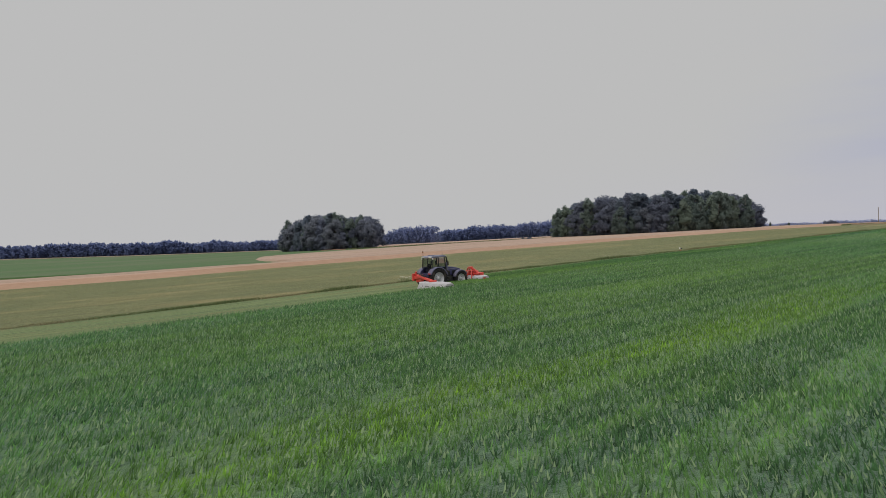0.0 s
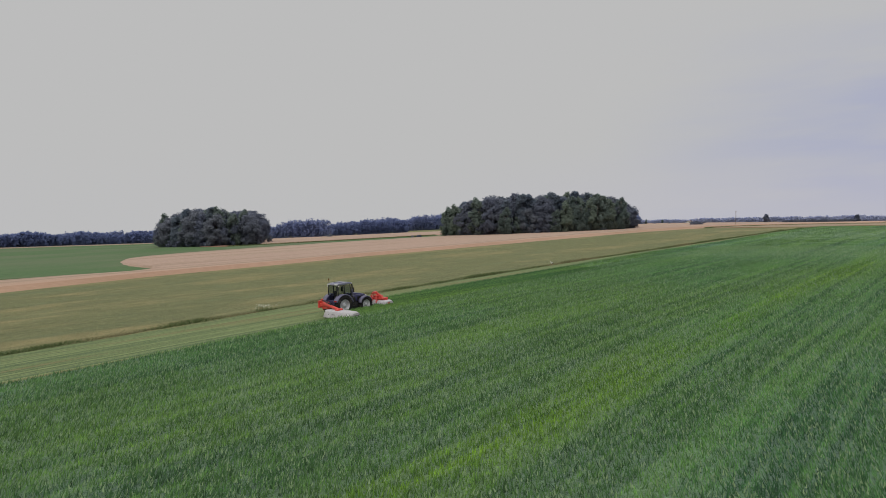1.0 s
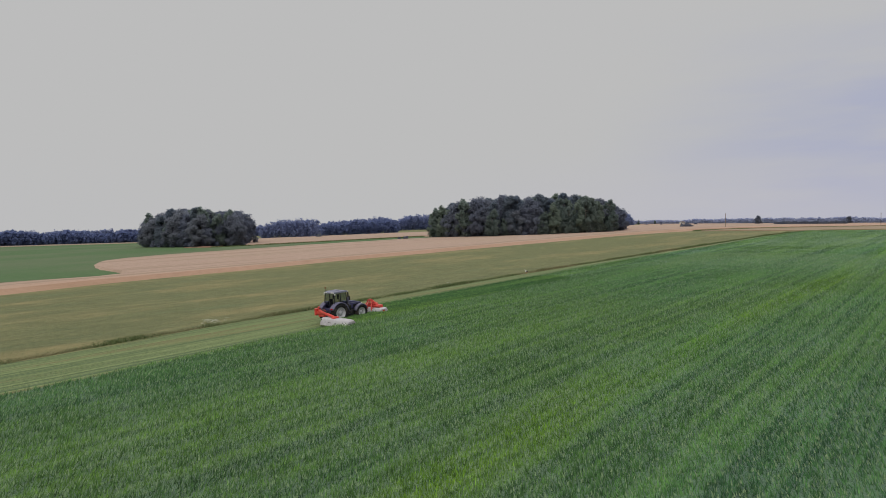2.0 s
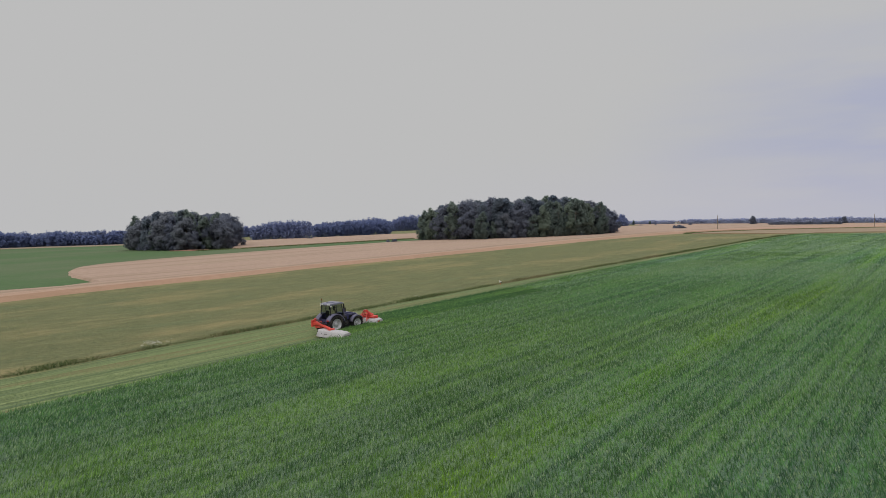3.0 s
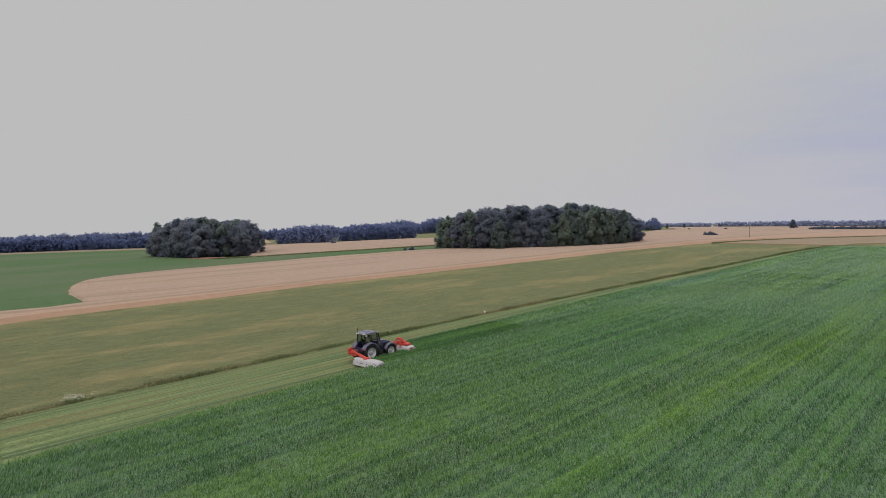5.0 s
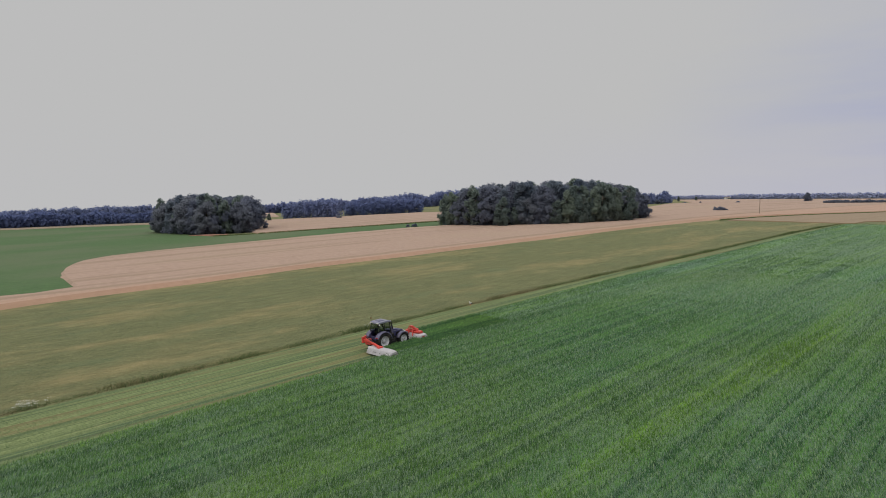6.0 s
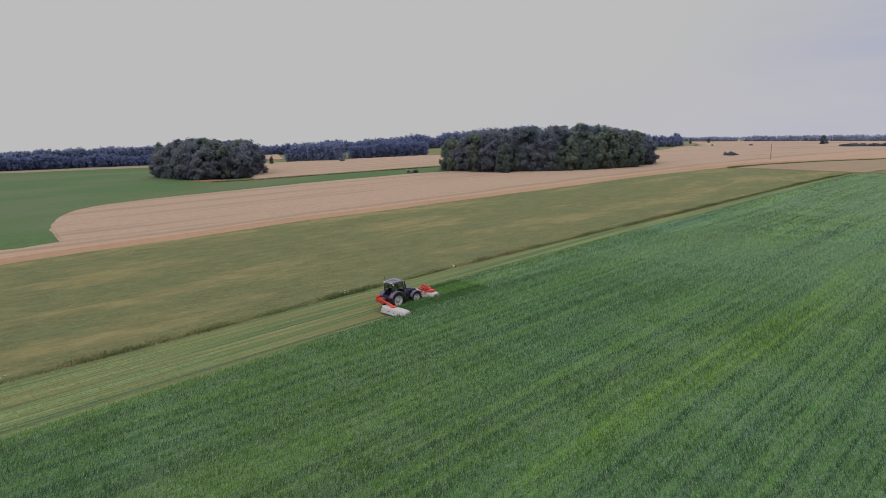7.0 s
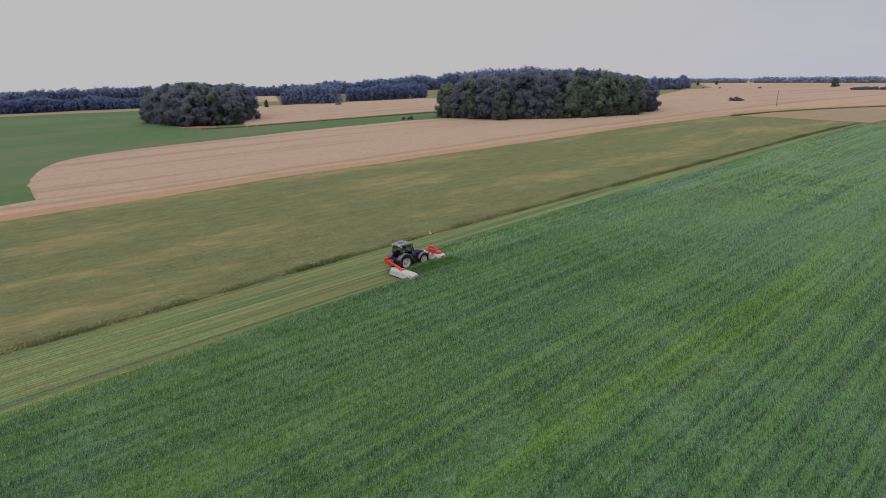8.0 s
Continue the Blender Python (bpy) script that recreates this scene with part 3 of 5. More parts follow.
def tree_trunk(parent, height, radius, limbs, mat, rng, bare=0.25):
    verts, faces = [], []

    def add(p0, p1, r0, r1):
        v, f = limb_tube(p0, p1, r0, r1)
        k = len(verts)
        verts.extend(v)
        faces.extend(tuple(i + k for i in q) for q in f)
    bends = [Vector((rng.uniform(-0.25, 0.25) * i, rng.uniform(-0.25, 0.25) * i, height * 0.92 * i / 4)) for i in range(5)]
    bends[0] = Vector((0, 0, -0.3))
    for i in range(4):
        add(bends[i], bends[i + 1], radius * (1 - 0.22 * i), radius * (1 - 0.22 * (i + 1)))
    for k in range(limbs):
        h = rng.uniform(bare, 0.85)
        i = min(3, int(h * 4))
        root = bends[i].lerp(bends[i + 1], h * 4 - i)
        a = rng.uniform(0, 2 * math.pi)
        reach = height * rng.uniform(0.10, 0.2) * (1.1 - h * 0.6)
        add(root, root + Vector((math.cos(a) * reach, math.sin(a) * reach, reach * rng.uniform(0.3, 0.8))), radius * 0.3, radius * 0.08)
    return mesh_ob("trunk", verts, faces, mat, parent, True)


def make_tree(kind, height, seed):
    """A tree of about the given height, its parts under an Empty at its foot."""
    rng = np.random.default_rng(seed)
    root = new({"pine": "pine_tree", "birch": "birch_tree", "oak": "broadleaf_tree", "shrub": "shrub"}[kind])
    tris = []
    if kind == "pine":
        tree_trunk(root, height, 0.22, 9, BARK, rng, 0.4)
        for k in range(52):
            h = rng.uniform(0.18, 1.0)
            spread = height * 0.16 * (1.08 - 0.88 * h) * rng.uniform(0.5, 1.2)
            a = rng.uniform(0, 2 * math.pi)
            tris.append(leaf_cloud((math.cos(a) * spread, math.sin(a) * spread, h * height * 0.93), height * rng.uniform(0.045, 0.08) * (1.25 - 0.6 * h), 170, 0.44, rng, 1.3, 0.3))
        mat = LEAF_PINE_HAZED
    elif kind == "birch":
        tree_trunk(root, height, 0.17, 8, BIRCH, rng, 0.2)
        for k in range(42):
            h = rng.uniform(0.08, 1.0)
            width = height * 0.14 * math.sin(min(1.0, 1.25 - h) * math.pi / 2) * rng.uniform(0.3, 1.15)
            a = rng.uniform(0, 2 * math.pi)
            tris.append(leaf_cloud((math.cos(a) * width, math.sin(a) * width, h * height * 0.94), height * rng.uniform(0.038, 0.07) * (1.2 - 0.5 * h), 170, 0.40, rng, 1.8, 0.3))
        mat = LEAF_MID_HAZED
    elif kind == "oak":
        tree_trunk(root, height, 0.26, 10, BARK, rng, 0.2)
        for k in range(50):
            h = rng.uniform(0.08, 0.97)
            width = height * 0.26 * math.sin(math.pi * (0.16 + 0.8 * h)) ** 0.7 * rng.uniform(0.35, 1.1)
            a = rng.uniform(0, 2 * math.pi)
            tris.append(leaf_cloud((math.cos(a) * width, math.sin(a) * width, h * height * 0.93), height * rng.uniform(0.05, 0.09), 190, 0.44, rng, 1.25, 0.3))
        mat = LEAF_DARK_HAZED
    else:
        tree_trunk(root, height * 0.7, 0.07, 6, BARK, rng, 0.1)
        for k in range(13):
            a, reach = rng.uniform(0, 2 * math.pi), height * rng.uniform(0.1, 0.75)
            top = height * rng.uniform(0.25, 0.85) * (1.0 - 0.35 * reach / height)
            tris.append(leaf_cloud((math.cos(a) * reach, math.sin(a) * reach, top), height * rng.uniform(0.16, 0.28), 90, 0.4, rng, 0.8))
        mat = LEAF_DARK_HAZED
    tris = np.concatenate(tris)
    tris[:, :3, 2] = np.maximum(tris[:, :3, 2], 0.05)
    # leaves face outward from the whole crown, a little from their own bough
    heart = np.array([0, 0, 0.42 * height])
    out = tris[:, :3].mean(1) - heart
    out /= np.linalg.norm(out, axis=1)[:, None]
    tris[:, 3] = 0.30 * tris[:, 3] + 0.7 * out + rng.normal(0, 0.12, out.shape) + np.array([0, 0, 0.30])
    tris[:, 3] /= np.linalg.norm(tris[:, 3], axis=1)[:, None]
    soup("crown", tris, mat, root)
    return root


TREE_LABELS = {
    "pine": ("tall dark green pine in the island grove", "pine tree"),
    "birch": ("lighter green slender birch at the grove's edge", "birch tree"),
    "oak": ("dense dark broadleaf tree in the island grove", "broadleaf tree"),
    "shrub": ("low rounded green shrub standing in the field", "shrub"),
}
PROTOTYPES = {}


def tree_at(kind, height, x, y, rng, label="", group=""):
    """Places a tree: the first of each shape is built, the others are copies of it."""
    shape = int(rng.integers(0, {"pine": 4, "birch": 3, "oak": 4, "shrub": 3}[kind]))
    nominal = {"pine": 20.0, "birch": 15.0, "oak": 17.0, "shrub": 3.0}[kind]
    key = (kind, shape)
    s = height / nominal
    z = float(terrain(x, y)) - 0.05
    m = pose(x, y, z, 0, 0, float(rng.uniform(0, 360)))
    if key not in PROTOTYPES:
        ob = PROTOTYPES[key] = make_tree(kind, nominal, 40 + 7 * shape + len(kind))
        ob.matrix_basis = m
        tagged(ob, *TREE_LABELS[kind])
    else:
        ob = copy_thing(PROTOTYPES[key], m)
    wide = 1.3 if kind != "shrub" else 1.0
    ob.scale = (s * wide * float(rng.uniform(0.9, 1.15)), s * wide * float(rng.uniform(0.9, 1.15)), s)
    if label:
        tagged(ob, label)
    if group:
        tagged(ob, group=group)
    return ob


def build_grove(outline, top, step, mix, rng, group, edge_shrubs=0.6):
    """Trees on a jittered grid within an outline, tallest in the middle, the edges closed with low growth."""
    arr = np.array(outline, float)
    mid = arr.mean(0)
    n = len(arr)

    def inside(p):
        ok = False
        for (x0, y0), (x1, y1) in zip(arr, np.roll(arr, -1, 0)):
            if (y0 > p[1]) != (y1 > p[1]) and p[0] < (x1 - x0) * (p[1] - y0) / (y1 - y0) + x0:
                ok = not ok
        return ok
    for gx in np.arange(arr[:, 0].min(), arr[:, 0].max() + step, step):
        for gy in np.arange(arr[:, 1].min(), arr[:, 1].max() + step, step):
            p = np.array([gx, gy]) + rng.uniform(-0.4, 0.4, 2) * step
            if not inside(p):
                continue
            kind = rng.choice(list(mix), p=list(mix.values()))
            tree_at(kind, top(p) * rng.uniform(0.86, 1.06), p[0], p[1], rng, group=group)
    for (x0, y0), (x1, y1) in zip(arr, np.roll(arr, -1, 0)):
        k = max(1, int(math.hypot(x1 - x0, y1 - y0) / (step * 0.75)))
        for i in range(k):
            p = np.array([x0 + (x1 - x0) * i / k, y0 + (y1 - y0) * i / k])
            p += (mid - p) / np.linalg.norm(mid - p) * rng.uniform(0.5, 3.0)
            if p[1] > mid[1] + 4:
                continue
            kind = "shrub" if rng.random() < edge_shrubs else rng.choice(["birch", "oak"])
            h = rng.uniform(2.5, 4.5) if kind == "shrub" else top(p) * rng.uniform(0.45, 0.75)
            tree_at(kind, h, p[0], p[1], rng, "low dense growth along the grove's edge" if kind == "shrub" else "", group)


tree_rng = np.random.default_rng(21)


def west_top(p):
    u = np.clip((p[0] + 166) / 78, 0, 1)
    return float(np.interp(u, [0, 0.12, 0.3, 0.5, 0.7, 1.0], [14, 17.5, 20, 19.8, 18.2, 15.5]))


def east_top(p):
    u = np.clip((p[0] + 5) / 104, 0, 1)
    return float(np.interp(u, [0, 0.1, 0.25, 0.5, 0.75, 0.9, 1.0], [14.5, 17, 18.8, 19.5, 18.7, 15.8, 11.5]))


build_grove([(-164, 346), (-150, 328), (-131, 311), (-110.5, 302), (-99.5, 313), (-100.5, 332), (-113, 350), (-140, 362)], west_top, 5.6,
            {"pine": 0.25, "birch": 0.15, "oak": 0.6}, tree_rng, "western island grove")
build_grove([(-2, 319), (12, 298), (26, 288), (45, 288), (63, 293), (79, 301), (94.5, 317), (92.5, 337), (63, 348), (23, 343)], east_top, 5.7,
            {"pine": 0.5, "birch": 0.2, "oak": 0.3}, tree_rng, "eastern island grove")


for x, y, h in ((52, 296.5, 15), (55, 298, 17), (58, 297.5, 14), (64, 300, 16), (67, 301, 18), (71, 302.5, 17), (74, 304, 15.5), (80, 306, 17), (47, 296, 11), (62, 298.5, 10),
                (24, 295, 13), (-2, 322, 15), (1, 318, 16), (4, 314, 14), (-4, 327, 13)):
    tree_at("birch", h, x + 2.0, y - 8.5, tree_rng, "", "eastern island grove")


def build_wood(name, line, depth, height, mat, label, rng, gap=2.4, clump=220, leaf=1.0):
    """A distant wood as one piece: many uneven crowns in a belt along a line."""
    tris = []
    for (x0, y0, h0), (x1, y1, h1) in zip(line, line[1:]):
        n = max(1, int(math.hypot(x1 - x0, y1 - y0) / gap))
        across = np.array([-(y1 - y0), x1 - x0]) / math.hypot(x1 - x0, y1 - y0)
        for i in range(n):
            for row in range(max(1, int(depth / 6))):
                t = (i + rng.random()) / n
                p = np.array([x0 + (x1 - x0) * t, y0 + (y1 - y0) * t]) + across * (row * 6 + rng.uniform(-2, 2))
                z = float(terrain(*p))
                h = (h0 + (h1 - h0) * t) * height * rng.uniform(0.86, 1.05) * (1.0 + 0.35 * noise.noise(Vector((p[0] * 0.045, p[1] * 0.045, 2.0))))
                for k in range(4):
                    lift = (0.16, 0.40, 0.64, 0.84)[k]
                    rad = h * (0.24, 0.25, 0.21, 0.14)[k] * rng.uniform(0.8, 1.2)
                    off = rng.uniform(-1, 1, 2) * h * 0.06
                    cloud = leaf_cloud((p[0] + off[0], p[1] + off[1], z + lift * h), rad, clump // 4, leaf, rng, 1.15, 0.2)
                    out = cloud[:, :3].mean(1) - np.array([p[0], p[1], z + 0.4 * h])
                    out /= np.linalg.norm(out, axis=1)[:, None]
                    cloud[:, 3] = 0.3 * cloud[:, 3] + 0.7 * out + np.array([0, 0, 0.35])
                    cloud[:, 3] /= np.linalg.norm(cloud[:, 3], axis=1)[:, None]
                    tris.append(cloud)
    ob = soup(name, np.concatenate(tris), mat)
    tagged(ob, label, "wood", "", "stuff")


wood_rng = np.random.default_rng(5)
build_wood("far_wood", [(-520, 300, 0.9), (-420, 352, 1.0), (-306, 418, 1.05), (-280, 455, 0.95), (-236, 490, 0.9), (-200, 560, 1.0)], 18, 9.0, LEAF_FAR_HAZED,
           "dark wood closing the green field, its leaves tinted blue-green as haze", wood_rng, 2.4, 260, 1.1)
build_wood("horizon_wood", [(-860, 320, 0.9), (-740, 500, 1.05), (-600, 660, 1.0), (-470, 770, 1.1), (-370, 820, 0.95)], 24, 13.5, LEAF_FAR_HAZED,
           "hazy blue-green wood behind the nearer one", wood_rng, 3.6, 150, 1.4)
build_wood("far_wood", [(-140, 490, 0.9), (-120, 486, 1.1), (-96, 482, 1.1)], 16, 13.0, LEAF_FAR_HAZED, "dark clump of trees behind the straw field", wood_rng)
build_wood("far_wood", [(-100, 524, 0.75), (-70, 528, 0.95), (-36, 532, 1.0)], 14, 13.0, LEAF_FAR_HAZED, "long clump of trees behind the straw field", wood_rng)
build_wood("horizon_wood", [(-330, 640, 0.6), (-240, 690, 0.6), (-150, 720, 0.75), (-60, 770, 0.95), (0, 790, 1.25), (60, 800, 1.2), (130, 800, 0.9)], 18, 17.0, LEAF_FAR_HAZED,
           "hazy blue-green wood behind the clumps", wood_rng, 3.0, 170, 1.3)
build_wood("far_wood", [(150, 590, 0.9), (180, 615, 1.0), (200, 655, 0.8)], 10, 11.0, LEAF_FAR_HAZED, "dark wood edge past the eastern grove", wood_rng)
build_wood("horizon_wood", [(190, 880, 0.5), (300, 850, 0.65), (360, 830, 0.85), (450, 815, 0.9), (560, 800, 1.0), (760, 740, 1.0), (980, 640, 1.0)], 12, 8.0, LEAF_HORIZON_HAZED,
           "wood along the eastern skyline, its leaves tinted pale blue as haze", wood_rng, 2.4, 170, 1.6)

# single trees and shrubs out in the fields
FIELD_GROWTH = [
    ("shrub", 3.4, 152.5, 387, "wide dark green shrub in the wheat"), ("shrub", 3.1, 155.1, 388, "wide dark green shrub in the wheat"),
    ("oak", 9.4, 325, 640, "lone round tree standing in the wheat"), ("shrub", 5.5, 172, 590, "rounded bush beside the far wood"),
    ("shrub", 2.2, 198, 601, "small dark bush in the far field"), ("shrub", 2.2, 212, 599, "small dark bush in the far field"),
    ("shrub", 2.4, 244, 597, "small dark bush in the far field"), ("birch", 6.0, 226, 715, "small slim tree in the far field"),
    ("birch", 5.5, 248, 725, "small slim tree in the far field"), ("shrub", 2.0, -15, 309, "dark flat bush beside the green strip"),
    ("shrub", 1.8, -19, 310, "dark flat bush beside the green strip"), ("shrub", 2.4, -88, 458, "small dark bush in the straw field"),
    ("birch", 6.5, -138, 452, "thin young tree in the straw field"), ("shrub", 2.6, -152, 470, "small bush in the straw field"),
    ("oak", 9.0, 470, 720, "tree at the far edge of the wheat"),
    ("shrub", 3.6, 71.5, 294, "rounded pale bush at the grove's foot"),
]
for kind, h, x, y, label in FIELD_GROWTH:
    tree_at(kind, h, x, y, tree_rng, label)
for i in range(26):
    x, y = 300 + 2.5 * i, 556 + 0.35 * i
    tree_at("shrub", tree_rng.uniform(2.8, 4.2), x, y + tree_rng.uniform(-3, 3), tree_rng, "dark shrub in a long low thicket in the wheat", "long thicket")

# ---- grass, crop and weeds ----
grass_rng = np.random.default_rng(11)


def crop_blades(name, f0, f1, r0, r1, per_m2, height, width, label, clip_left=True):
    f, r = scattered(grass_rng, f0 - 9, f1 + 9, r0, r1 + 9, per_m2)
    # each stand thins out into the next
    stay = np.clip((f1 + 9 - f) / 18, 0, 1) * np.clip((r1 + 9 - r) / 18, 0, 1)
    if f0 not in (-75, FRONT_END):
        stay *= np.clip((f - f0 + 9) / 18, 0, 1)
    else:
        stay *= f > f0
    thick = grass_rng.random(len(f)) < stay
    f, r = f[thick], r[thick]
    if not clip_left:
        f, r = f[r < 3.95], r[r < 3.95]
        keep = r > np.interp(f, *zip(*FIRST_EDGE))
        f, r = f[keep], r[keep]
    if clip_left:
        keep = r > np.interp(f, *zip(*CUT_EDGE)) + 0.05
        f, r = f[keep], r[keep]
    xy = to_world(f, r)
    z = terrain(xy[:, 0], xy[:, 1]) + CROP_H - 0.22
    return tagged(soup(name, blades(xy, z, height, width, 0.30, grass_rng, NORTH), BLADE), label, "crop", "", "stuff")


LEAFY = "upright green leaves of the standing crop"
crop_blades("crop_leaves", -75, 30, 3.8, 75, 60, 0.32, 0.065, LEAFY)
crop_blades("crop_leaves", 30, 75, 3.8, 66, 46, 0.32, 0.080, LEAFY)
crop_blades("crop_leaves", 75, 140, 3.9, 66, 16, 0.30, 0.09, LEAFY)
crop_blades("crop_leaves", 140, 244, 3.9, 70, 6, 0.26, 0.14, LEAFY)
crop_blades("crop_leaves", 60, 200, 60, 110, 6, 0.26, 0.13, LEAFY)
crop_blades("crop_leaves", FRONT_END, 100, -3.0, 3.9, 50, 0.32, 0.055, "upright green leaves of the uncut strip", False)
crop_blades("crop_leaves", 160, 244, -1.6, 3.9, 6, 0.30, 0.22, "upright green leaves of the uncut strip", False)
crop_blades("crop_leaves", 100, 160, -2.4, 3.9, 20, 0.32, 0.08, "upright green leaves of the uncut strip", False)


def build_crop_ears():
    """Pale young ears standing just over the leaves."""
    f, r = scattered(grass_rng, -60, 110, 3.9, 62, 17)
    keep = r > np.interp(f, *zip(*CUT_EDGE)) + 0.1
    xy = to_world(f[keep], r[keep])
    z = terrain(xy[:, 0], xy[:, 1]) + CROP_H - 0.08
    tagged(soup("crop_ears", blades(xy, z, 0.14, 0.060, 0.12, grass_rng, NORTH), EAR), "pale green young ears of the crop", "crop", "", "stuff")


build_crop_ears()


def build_mown_litter():
    """Cut leaves lying on the stubble, thicker in the swaths."""
    f, r = scattered(grass_rng, -70, 110, -9, 9, 24)
    left, right = np.interp(f, *zip(*DITCH)) + 0.8, np.interp(f, *zip(*CUT_EDGE))
    keep = (r > left) & (r < right)
    f, r = f[keep], r[keep]
    lie = grass_rng.random(len(f)) < 0.45 + 0.55 * np.sin(r * 3.4) ** 2
    f, r = f[lie], r[lie]
    xy = to_world(f, r)
    z = terrain(xy[:, 0], xy[:, 1]) + 0.06
    tagged(soup("mown_litter", blades(xy, z, 0.05, 0.05, 0.24, grass_rng, NORTH), MOWN_BLADE), "cut pale green grass lying in swaths", "mown grass", "", "stuff")


def build_meadow_tufts():
    f, r = scattered(grass_rng, -70, 190, -110, -5, 7.0)
    keep = r < np.interp(f, *zip(*DITCH)) - 0.6
    xy = to_world(f[keep], r[keep])
    # stay out of the wheat
    keep = xy[:, 1] < np.interp(xy[:, 0], [-67, -54, -21, 8, 46, 84, 117], [92, 113, 156, 185, 221, 258, 288]) - 1
    xy = xy[keep]
    z = terrain(xy[:, 0], xy[:, 1]) - 0.02
    n = noise_field(xy, 0.06)
    keep = grass_rng.random(len(xy)) < 0.35 + 0.9 * n
    tagged(soup("meadow_tufts", blades(xy[keep], z[keep], 0.14, 0.065, 0.26, grass_rng, NORTH), MEADOW_BLADE), "tall olive and straw-coloured meadow grasses", "meadow grass", "", "stuff")


def noise_field(xy, scale):
    return np.array([noise.noise(Vector((x * scale, y * scale, 0.3))) * 0.5 + 0.5 for x, y in xy])


def build_ditch_growth():
    """Rank weeds along the ditch: a dark ribbon, uneven in height, dry in places."""
    f = grass_rng.uniform(-75, 256, 70000)
    side = grass_rng.normal(0, 1.0, len(f))
    r = np.interp(f, *zip(*DITCH)) - 0.25 + np.where(side < 0, 1.0, 0.35) * side
    xy = to_world(f, r)
    tall = noise_field(np.column_stack([f, r * 0.3]), 0.22)
    dry = noise_field(np.column_stack([f + 300, r * 0.2]), 0.12)
    z = terrain(xy[:, 0], xy[:, 1]) - 0.03
    h = (0.12 + 0.60 * tall ** 2.2) * np.exp(-0.5 * np.minimum(side, 0.0) ** 2 * 0.5)
    h = h * np.interp(f, [-75, 40, 110, 250], [1.0, 1.0, 1.05, 1.15])
    tris = blades(xy, z, 1.0, 0.080, 0.30, grass_rng)
    tris[:, 2, 2] = z + (tris[:, 2, 2] - z) * h
    patchy = noise_field(np.column_stack([f * 1.0, r * 1.5 + 40]), 0.5)
    dry += 0.25 * np.exp(-((f - 3.5) / 4.5) ** 2)
    some = grass_rng.random(len(f)) < 0.1 + 1.2 * patchy
    tris, dry, f = tris[some], dry[some], f[some]
    is_dry = dry + grass_rng.normal(0, 0.08, len(f)) > 0.58
    tagged(soup("ditch_weeds", tris[~is_dry], WEED), "rank dark green weeds lining the ditch", "weeds", "", "stuff")
    tagged(soup("dry_weeds", tris[is_dry], DRY_WEED), "dry brownish weeds along the ditch", "weeds", "", "stuff")


def build_flower_patch(f, r, spread, count):
    """White-flowered weeds: stems with flat umbels."""
    root = new("flowering_weed")
    x, y = along(f, r)
    root.matrix_basis = pose(x, y, float(terrain(x, y)))
    tris, heads = [], []
    for k in range(count):
        px, py = grass_rng.normal(0, spread, 2)
        h = grass_rng.uniform(0.35, 0.65)
        tris.append(blades(np.array([[px, py]] * 3), np.zeros(3), h, 0.03, 0.08, grass_rng))
        c = np.array([px, py, h])
        for j in range(7):
            a = grass_rng.uniform(0, 6.28)
            q = c + np.array([math.cos(a) * 0.12, math.sin(a) * 0.12, grass_rng.uniform(-0.03, 0.05)])
            w = grass_rng.uniform(0.03, 0.07)
            heads.append([q + (w, 0, 0), q + (-w * 0.5, w, 0.01), q + (-w * 0.5, -w, 0.01)])
    tagged(soup("stems", np.concatenate(tris), WEED, root), kind="stuff")
    tagged(soup("umbels", np.array(heads), FLOWER, root), "white flat flower heads")
    return tagged(root, "clump of white-flowered weeds by the ditch", "wild flowers")


build_mown_litter()
build_meadow_tufts()
build_ditch_growth()
build_flower_patch(2.8, -8.9, 0.42, 34)
build_flower_patch(4.6, -8.8, 0.15, 3)
build_flower_patch(41.0, -9.1, 0.15, 3)
build_flower_patch(99.0, -8.3, 0.5, 12)


def build_ridge_growth():
    """Grassy headland between the wheat and the straw field."""
    tris = []
    line = [(119, 290), (138, 304), (170, 325), (210, 346), (300, 391)]
    for (x0, y0), (x1, y1) in zip(line, line[1:]):
        n = int(math.hypot(x1 - x0, y1 - y0) * 26)
        t = grass_rng.random(n)
        xy = np.column_stack([x0 + (x1 - x0) * t, y0 + (y1 - y0) * t]) + grass_rng.normal(0, 0.6, (n, 2))
        tris.append(blades(xy, terrain(xy[:, 0], xy[:, 1]), 0.62, 0.35, 0.3, grass_rng))
    tagged(soup("headland_grass", np.concatenate(tris), WEED), "rough green headland grass between two fields", "grass", "", "stuff")
    tris = []
    line = [(-101, 283), (-85, 291.5), (-52, 319.5), (-8, 354)]
    for (x0, y0), (x1, y1) in zip(line, line[1:]):
        n = int(math.hypot(x1 - x0, y1 - y0) * 22)
        t = grass_rng.random(n)
        xy = np.column_stack([x0 + (x1 - x0) * t, y0 + (y1 - y0) * t]) + grass_rng.normal(0, 0.6, (n, 2))
        tris.append(blades(xy, terrain(xy[:, 0], xy[:, 1]), 0.9, 0.5, 0.3, grass_rng))
    tagged(soup("strip_edge_weeds", np.concatenate(tris), WEED), "dark weeds edging the green strip", "weeds", "", "stuff")


build_ridge_growth()


